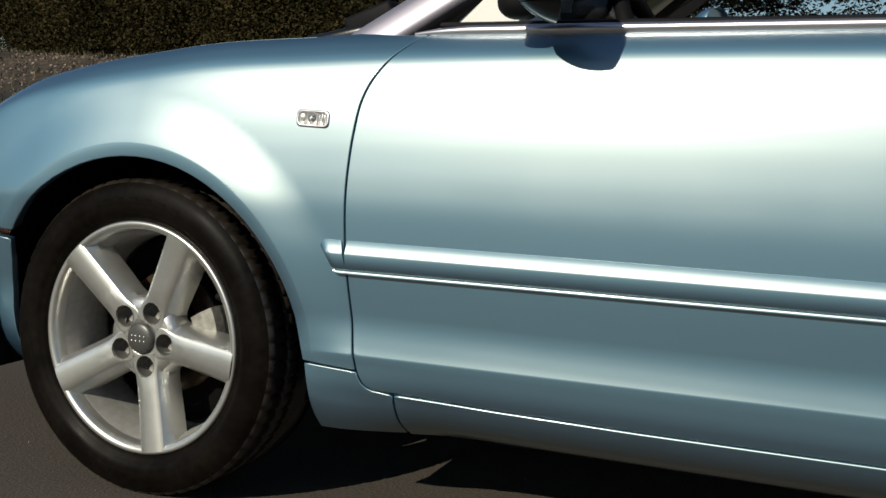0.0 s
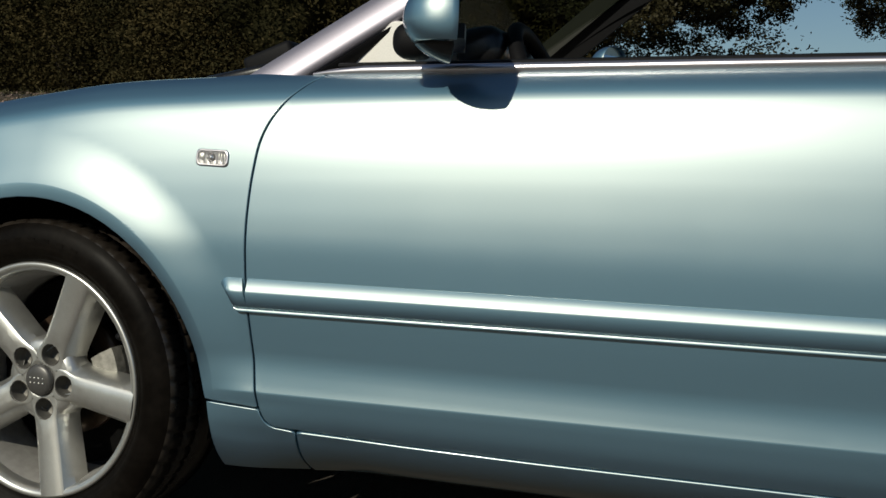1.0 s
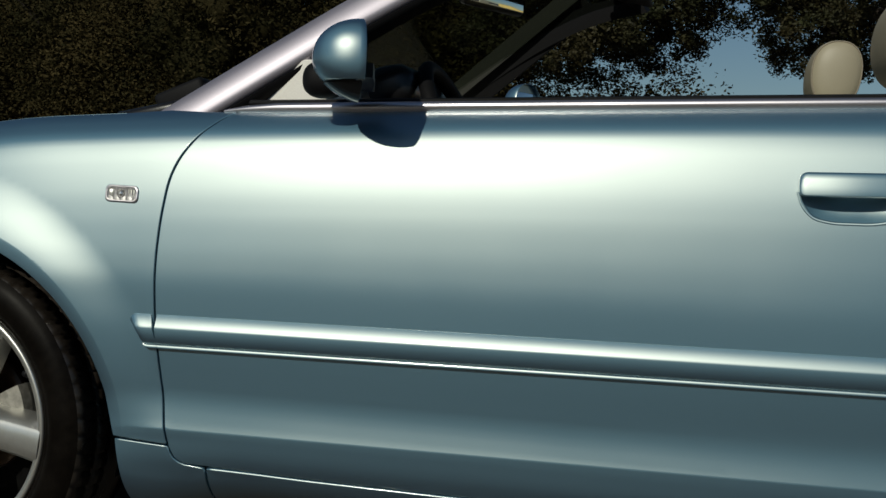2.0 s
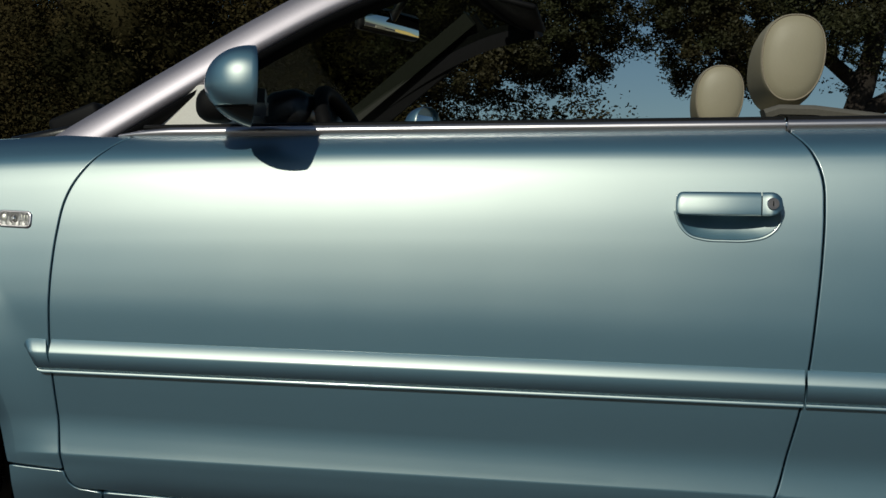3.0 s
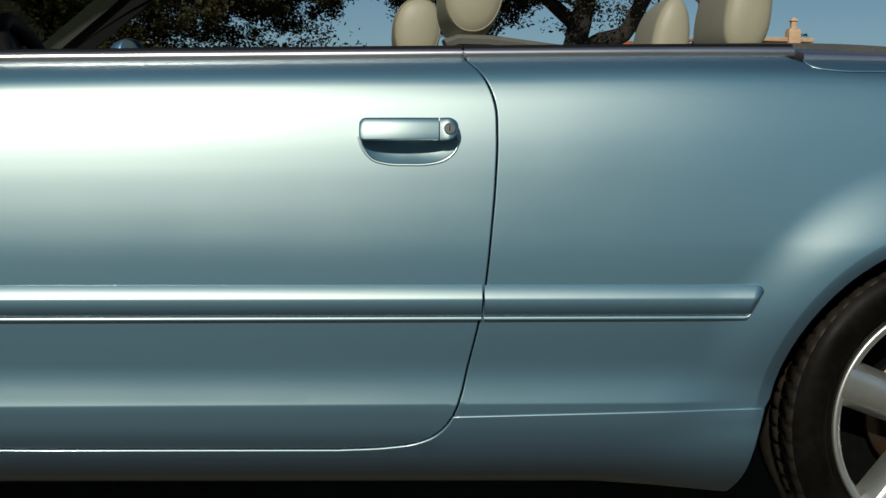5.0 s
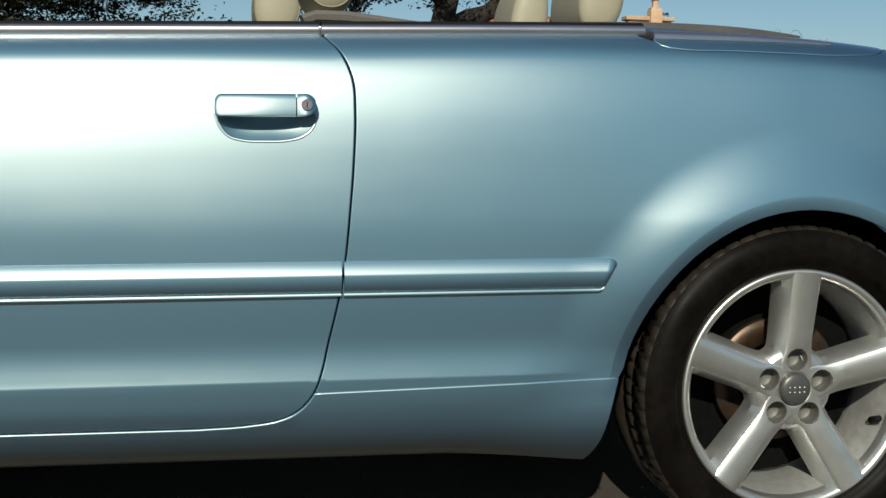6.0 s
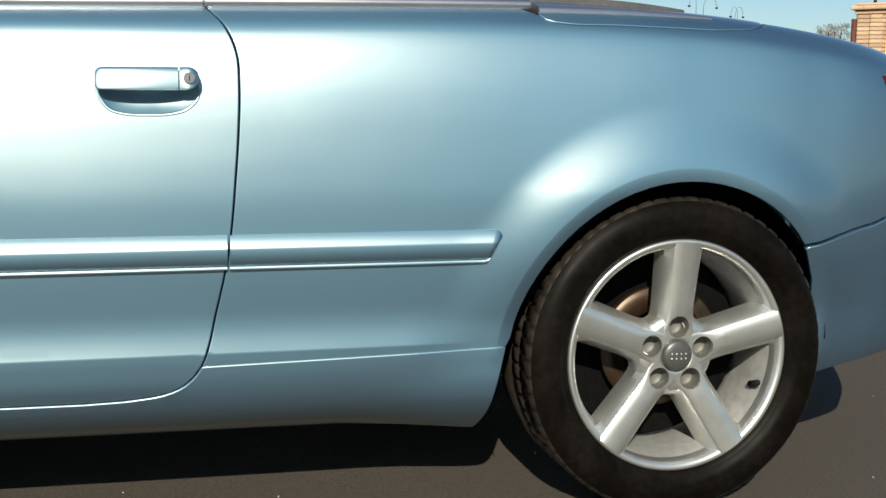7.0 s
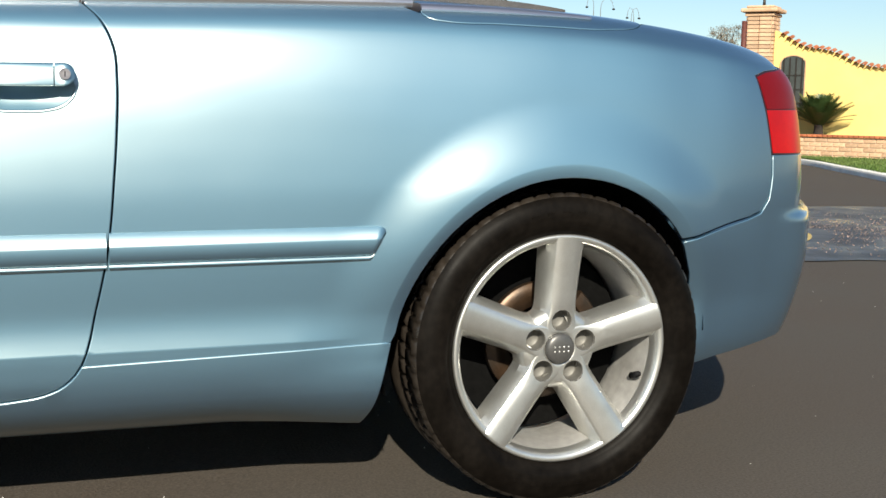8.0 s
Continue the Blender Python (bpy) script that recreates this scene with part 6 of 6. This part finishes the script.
# ---- brick pier with cap ----
def brick_block(parent, origin, ax, ay, width, deep, z0, z1, course=0.085, length=0.24, seed=1):
    """Mortar core with single bricks proud of it on the four faces."""
    r = random.Random(seed)
    bm = bmesh.new()
    core = Matrix((( ax.x, ay.x, 0, origin.x), (ax.y, ay.y, 0, origin.y), (0, 0, 1, origin.z), (0, 0, 0, 1)))
    add_box(bm, (width - 0.02, deep - 0.02, z1 - z0), (0, 0, (z0 + z1) / 2))
    bmesh.ops.transform(bm, matrix=core, verts=bm.verts)
    part("mortar", bm, MORTAR, parent, smooth=False)
    cache = {}

    def brick_data(w):
        if w not in cache:
            b = bmesh.new()
            add_box(b, (w, 0.05, course - 0.013), bevel=0.007, segs=1)
            me = bpy.data.meshes.new("brick")
            b.to_mesh(me)
            b.free()
            me.materials.append(BRICK)
            cache[w] = me
        return cache[w]
    rows = int((z1 - z0) / course)
    for j in range(rows):
        for span, off, turn in ((width, -deep / 2, 0), (width, deep / 2, 0), (deep, -width / 2, 90), (deep, width / 2, 90)):
            cells = max(1, round(span / length))
            w = round(span / cells - 0.013, 3)
            for k in range(cells):
                a = -span / 2 + span * (k + 0.5) / cells
                o = off + math.copysign(0.003 + 0.006 * r.random() - 0.02, off)
                loc = Matrix.Translation((a, o, z0 + course * (j + 0.5))) if turn == 0 else Matrix.Translation((o, a, z0 + course * (j + 0.5))) @ Matrix.Rotation(radians(90), 4, "Z")
                ob = new("brick", brick_data(w))
                ob.parent = parent
                ob.matrix_basis = core @ loc


pier = thing("brick_pier", "pale orange brick gate pier with a moulded stone cap", "pillar")
pier.matrix_basis = SITE
brick_block(pier, on_wall(PIER_T + 0.31, -0.1), w_dir, -w_out, 0.62, 0.62, 0.0, 3.50, course=0.10, length=0.31, seed=3)
core = Matrix(((w_dir.x, -w_out.x, 0, 0), (w_dir.y, -w_out.y, 0, 0), (0, 0, 1, 0), (0, 0, 0, 1)))
bm = bmesh.new()
add_box(bm, (0.74, 0.74, 0.08), (0, 0, 3.55), bevel=0.02)
add_box(bm, (0.92, 0.92, 0.10), (0, 0, 3.66), bevel=0.03)
add_box(bm, (0.70, 0.70, 0.06), (0, 0, 3.75), bevel=0.03)
bmesh.ops.transform(bm, matrix=Matrix.Translation(on_wall(PIER_T + 0.31, -0.1)) @ core, verts=bm.verts)
part("cap", bm, BRICK, pier, "moulded cap", smooth=False)
bm = bmesh.new()
bmesh.ops.create_cone(bm, cap_ends=True, segments=10, radius1=0.045, radius2=0.03, depth=0.22, matrix=Matrix.Translation(on_wall(PIER_T + 0.31, -0.1, 3.88)))
part("finial", bm, IRON, pier)
post = on_wall(PIER_T + 0.70, 0.2)
bm = bmesh.new()
bmesh.ops.create_cone(bm, cap_ends=True, segments=10, radius1=0.07, radius2=0.07, depth=3.4, matrix=Matrix.Translation(post + Vector((0, 0, 1.7))))
part("gate_post", bm, RUST, pier, "dark red gate post beside the pier")

# ---- planter, lawn, kerb ----
planter = thing("brick_planter", "low brick planter wall along the yellow wall", "planter")
planter.matrix_basis = SITE
rows, course = 5, 0.105
b = bmesh.new()
add_box(b, (0.265, 0.09, course - 0.014), bevel=0.008, segs=1)
brick_me = bpy.data.meshes.new("brick")
b.to_mesh(brick_me)
b.free()
brick_me.materials.append(BRICK)
P_OUT = 1.0
bm = bmesh.new()
add_box(bm, (14.0, 0.20, rows * course), (-2.0, 0, rows * course / 2))
bmesh.ops.transform(bm, matrix=Matrix.Translation(on_wall(0.5, P_OUT - 0.11)) @ core, verts=bm.verts)
part("mortar", bm, MORTAR, planter, smooth=False)
brick_rot = Matrix.Rotation(math.atan2(w_dir.y, w_dir.x), 4, "Z")
for j in range(rows):
    for k in range(44):
        t = -8.5 + 0.28 * k + (0.14 if j % 2 else 0)
        ob = new("brick", brick_me)
        ob.parent = planter
        ob.matrix_basis = Matrix.Translation(on_wall(t, P_OUT - 0.035 + 0.006 * rng.random(), course * (j + 0.5))) @ brick_rot
capb = bmesh.new()
add_box(capb, (0.11, 0.32, 0.065), bevel=0.012, segs=1)
cap_me = bpy.data.meshes.new("coping_brick")
capb.to_mesh(cap_me)
capb.free()
cap_me.materials.append(CLAY)
for k in range(100):
    ob = new("coping_brick", cap_me)
    ob.parent = planter
    ob.matrix_basis = Matrix.Translation(on_wall(-8.5 + 0.12 * k, P_OUT - 0.10, rows * course + 0.045)) @ brick_rot
bm = bmesh.new()
add_box(bm, (14.0, P_OUT - 0.1, 0.05), (-2.0, 0, rows * course - 0.03))
bmesh.ops.transform(bm, matrix=Matrix.Translation(on_wall(0.5, P_OUT * 0.5 - 0.05)) @ core, verts=bm.verts)
part("soil", bm, SOIL, planter, "dark planting soil", smooth=False)

KERB = curve_through([(8.73, 3.15), (10.66, 7.08), (12.16, 10.36), (13.18, 12.58), (14.07, 14.5), (14.34, 15.38), (13.94, 16.49), (13.18, 17.5)], 8)
lawn_v, lawn_f = [], []
for k, (x, y) in enumerate(KERB):
    f = k / (len(KERB) - 1)
    edge = SITE @ on_wall(-9.0 + 15.0 * f, P_OUT - 0.05, 0.13)
    for s in (0.0, 0.33, 0.66, 1.0):
        p = Vector((x + 0.10, y + 0.04, 0.07)).lerp(edge, s)
        lawn_v.append((p.x, p.y, 0.07 - 0.04 * s))
lawn_f = [(i * 4 + j, i * 4 + j + 1, (i + 1) * 4 + j + 1, (i + 1) * 4 + j) for i in range(len(KERB) - 1) for j in range(3)]
tagged(mesh_object("lawn", lawn_v, lawn_f, GRASS), "bright green mown lawn strip behind the kerb", "lawn", kind="structure")
blades = []
lv = np.array(lawn_v).reshape(-1, 4, 3)
for _ in range(26000):
    i = rng.integers(6, 54)
    a, s = rng.random(), rng.random()
    p = (lv[i, 0] * (1 - s) + lv[i, 3] * s) * (1 - a) + (lv[i + 1, 0] * (1 - s) + lv[i + 1, 3] * s) * a
    blades.append((p[0], p[1], 0.095 - 0.04 * s))
tagged(leaf_mesh("grass", np.array(blades), 0.075, -1.6, GRASS, None, slim=0.16), "short green grass blades", "grass", kind="stuff")
tagged(sweep("kerb", [(x, y, 0.0) for x, y in KERB], [(-0.11, -0.05), (0.085, -0.05), (0.08, 0.055), (0.06, 0.08), (-0.11, 0.08)], CONCRETE, None, outs=[(-1, 0.2, 0)] * len(KERB), ups=[(0, 0, 1)] * len(KERB)),
       "pale concrete kerb along the lawn", "kerb", kind="structure")

# cycad on the planter
cycad = thing("cycad", "cycad palm with stiff dark green fronds in the planter", "plant")
cycad.matrix_basis = SITE @ Matrix.Translation(on_wall(1.50, 0.55, 0.53)) @ Matrix.Scale(0.95, 4)
v, f = limb([(0, 0, -0.05), (0, 0, 0.32)], [0.14, 0.11], 10)
mesh_object("trunk", v, f, BARK, cycad)
for k in range(46):
    a = 2.399963 * k
    lift_a = radians(84 - 1.25 * k + rng.normal() * 4)
    ln = 0.95 + 0.22 * rng.random()
    h = Vector((math.cos(a), math.sin(a), 0))
    verts, faces = [], []
    stem = []
    for i in range(12):
        s = i / 11
        stem.append(h * (ln * s * math.cos(lift_a) + 0.10 * s * s) + Vector((0, 0, 0.25 + ln * s * math.sin(lift_a) - 0.22 * s * s)))
    side = h.cross(Vector((0, 0, 1)))
    for i in range(1, 11):
        d = (stem[i + 1] - stem[i - 1]).normalized()
        for sg in (-1, 1):
            w = 0.24 * math.sin(math.pi * (0.12 + 0.80 * i / 11))
            for q in (0.0, 0.33, 0.66):
                o = stem[i] + (stem[i + 1] - stem[i]) * q
                tip = o + side * sg * w + d * w * 0.55 + Vector((0, 0, 0.03))
                b0 = len(verts)
                verts += [o - d * 0.016, tip, o + d * 0.016]
                faces.append((b0, b0 + 1, b0 + 2))
    b0 = len(verts)
    for p in stem:
        verts += [p - side * 0.008, p + side * 0.008]
    faces += [(b0 + 2 * i, b0 + 2 * i + 1, b0 + 2 * i + 3, b0 + 2 * i + 2) for i in range(11)]
    mesh_object("frond", verts, faces, PALM, cycad, smooth=False)

# ---- wet gutter with litter across the road behind the car ----
def patch(name, outline, z, mat, label, category):
    return tagged(mesh_object(name, [(x, y, z) for x, y in outline], [tuple(range(len(outline)))], mat, smooth=False), label, category, kind="structure")


# the gutter lies across the way from the car's tail to the lawn: a along it, b across
G_AT, G_ALONG, G_OVER = Vector((1.67, -2.04)), Vector((0.785, -0.620)), Vector((0.620, 0.785))


def on_gutter(a, b):
    p = G_AT + G_ALONG * a + G_OVER * b
    return p.x, p.y


run = np.linspace(-7.0, 5.0, 60)
near_edge_line = [on_gutter(a, 6.75 + 0.16 * math.sin(a * 2.3) + 0.07 * math.sin(a * 7.1)) for a in run]
far_edge_line = [on_gutter(a, 10.7 + 0.35 * math.sin(a * 1.3 + 1) + 0.12 * math.sin(a * 4.1)) for a in run]
patch("wet_gutter", near_edge_line + far_edge_line[::-1], 0.006, WET, "dark wet asphalt gutter with puddles", "road")
puddle = []
for a in np.linspace(0, 2 * math.pi, 48, endpoint=False):
    c, q = math.cos(a), math.sin(a)
    puddle.append(on_gutter(-0.36 + 0.20 * math.copysign(abs(c) ** 1.25, c), 7.98 + 0.60 * q * (1 + 0.10 * math.cos(2 * a + 1))))
patch("puddle", puddle, 0.010, WATER, "shallow puddle reflecting the yellow wall", "puddle")
lit = []
for _ in range(16000):
    a = -3.0 + 7.5 * rng.random()
    b = 8.5 + 0.75 * rng.normal() + 0.3 * math.sin(a * 2.0)
    if ((a + 0.32) / 0.30) ** 2 + ((b - 7.98) / 0.62) ** 2 < 1 or b < 6.9:
        continue
    lit.append((*on_gutter(a, b), 0.016 + 0.012 * rng.random()))
tagged(leaf_mesh("leaf_litter", np.array(lit), 0.0125, 0.0, LITTER, None, slim=0.5), "dry leaves and grit strewn along the wet gutter", "leaves", kind="stuff")
grit = []
for _ in range(200):
    grit.append((-1.5 + 7.5 * rng.random(), -1.2 + 5.0 * rng.random() ** 1.5, 0.004))
tagged(leaf_mesh("grit", np.array(grit), 0.0040, 0.0, CONCRETE, None, slim=0.7), "small pale stones and crumbs on the asphalt", "grit", kind="stuff")

# ---- terracotta urn pillar and far wall seen between the rear headrests ----
fx, fy = 9.85, 25.0
urn = thing("terracotta_pillar", "orange terracotta garden pillar with a moulded head", "pillar", at=(fx - 0.13, fy, 0.25))
v, f = lathe([(0.30, -0.3), (0.30, 3.4), (0.24, 3.45), (0.23, 4.25), (0.27, 4.30), (0.27, 4.42), (0.40, 4.55), (0.42, 4.75), (0.30, 4.85), (0.46, 5.1), (0.50, 5.5), (0.30, 5.6), (0.0, 5.65)], 24)
mesh_object("shaft", [(a, c, b) for a, b, c in v], f, CLAY, urn, "ribbed terracotta shaft")
roof = thing("tiled_wall", "low wall topped with orange terracotta tiles", "wall", at=(0.12, 0.0, 0.25))
v, f = joined([([(7.6, 25.2, -0.3), (9.4, 25.2, -0.3), (9.4, 25.5, -0.3), (7.6, 25.5, -0.3), (7.6, 25.2, 3.5), (9.4, 25.2, 3.5), (9.4, 25.5, 3.5), (7.6, 25.5, 3.5)],
                [(0, 1, 5, 4), (1, 2, 6, 5), (2, 3, 7, 6), (3, 0, 4, 7), (4, 5, 6, 7)])])
mesh_object("stucco", v, f, CLAY, roof, smooth=False)
for k in range(9):
    ob = new("roof_tile", tile_me)
    ob.parent = roof
    ob.matrix_basis = Matrix.Translation((7.7 + 0.2 * k, 25.3, 3.53 + 0.26 * math.exp(-((k - 1.5) / 1.2) ** 2))) @ Matrix.Scale(1.3, 4)
far_wall = thing("far_wall", "pale brick garden wall with a lantern pier", "wall", at=(-0.32, 0.0, 0.4))
bm = bmesh.new()
add_box(bm, (1.5, 0.35, 5.0), (15.7, 35.2, 2.05), bevel=0.02)
add_box(bm, (1.7, 0.55, 0.14), (15.7, 35.2, 4.61), bevel=0.03)
part("wall_body", bm, BRICK, far_wall, smooth=False)
bm = bmesh.new()
add_box(bm, (0.40, 0.40, 5.35), (15.85, 35.0, 2.225), bevel=0.02)
part("pier", bm, BRICK, far_wall, smooth=False)
bm = bmesh.new()
add_box(bm, (0.34, 0.34, 0.06), (15.85, 35.0, 4.93))
add_box(bm, (0.18, 0.18, 0.26), (15.85, 35.0, 5.08), bevel=0.03)
bmesh.ops.create_cone(bm, cap_ends=True, segments=4, radius1=0.19, radius2=0.03, depth=0.12, matrix=Matrix.Translation((15.85, 35.0, 5.27)) @ Matrix.Rotation(radians(45), 4, "Z"))
part("lantern", bm, BRICK, far_wall, "small stone lantern", smooth=False)
for x, y, s in ((16.4, 36.5, 0.8), (14.8, 37.0, 0.6), (17.6, 37.0, 0.5)):
    sh = thing("shrub", "thin grey-green shrub behind the wall", "shrub", "shrubs behind the wall", at=(x - 0.17, y, 4.6))
    pts = np.concatenate([clumps(22, (-0.5 * s, -0.3, -0.2), (0.5 * s, 0.3, 1.0 * s), 26, 0.10 * s)])
    leaf_mesh("crown", pts, 0.09, -0.4, LEAF, sh)
    v, f = limb([(0, 0, -4.7), (0, 0, 0.6 * s)], [0.05, 0.02], 6)
    mesh_object("trunk", v, f, BARK, sh)

# low bare-looking bush beyond the gate, and slim lamps with curled arms further along the street
bush = thing("shrub", "grey-brown twiggy bush beyond the gate pier", "shrub", at=(28.75, 40.0, 0.0))
pts = clumps(120, (-0.75, -0.5, 3.2), (0.62, 0.5, 4.55), 60, 0.20, lambda x, y: 3.4 + 0.9 * abs(x - 0.1))
pts = pts[pts[:, 2] < 4.75 - 0.75 * np.abs(pts[:, 0] - 0.15) + 0.25 * np.sin(pts[:, 0] * 9.0)]
leaf_mesh("crown", pts, 0.075, -0.9, material("grey_twigs", (0.20, 0.17, 0.13), rough=0.9, grain=0.3, scale=4, per_island=True, per_object=0.4), bush, slim=0.22)
v, f = joined([limb([(0, 0, -0.2), (0.05, 0, 2.0), (0.3 * k, 0, 4.2)], [0.10, 0.07, 0.02], 6) for k in (-1, 0, 1)])
mesh_object("trunk", v, f, BARK, bush)
for lx, lz, reach in ((23.46, 5.25, 0.57), (24.08, 4.94, -0.30), (24.62, 4.94, 0.35), (22.28, 5.28, -0.30)):
    street_light = thing("street_lamp", "slim street lamp with a curled arm and dark head", "lamp", "far street lamps", at=(lx - reach, 40.0, 0.0))
    path = [(0, 0, z) for z in np.linspace(-0.1, lz - 0.45, 6)]
    path += [(reach * 0.5 * (1 - math.cos(a)), 0, lz - 0.30 + 0.42 * math.sin(a)) for a in np.linspace(0.1, math.pi * 0.96, 12)]
    v, f = limb(path, [0.015] * 6 + [0.010] * 12, 6)
    mesh_object("pole", v, f, GUIDE, street_light, "grey-beige pole")
    bm = bmesh.new()
    bmesh.ops.create_uvsphere(bm, u_segments=10, v_segments=8, radius=0.050, matrix=Matrix.Translation((reach, 0, lz - 0.30)) @ Matrix.Diagonal((1.2, 1.2, 0.8, 1)))
    part("lamp_head", bm, IRON, street_light)

# added trees across the street, unseen behind the camera, to shape the paint's reflections
for x, y, r, top in ((-3.5, -18.5, 3.4, 5.0), (2.0, -17.5, 3.2, 4.6), (7.0, -18.5, 3.4, 5.0)):
    round_tree((x, y, 0), r, top, 0.3, 150, size=0.26)
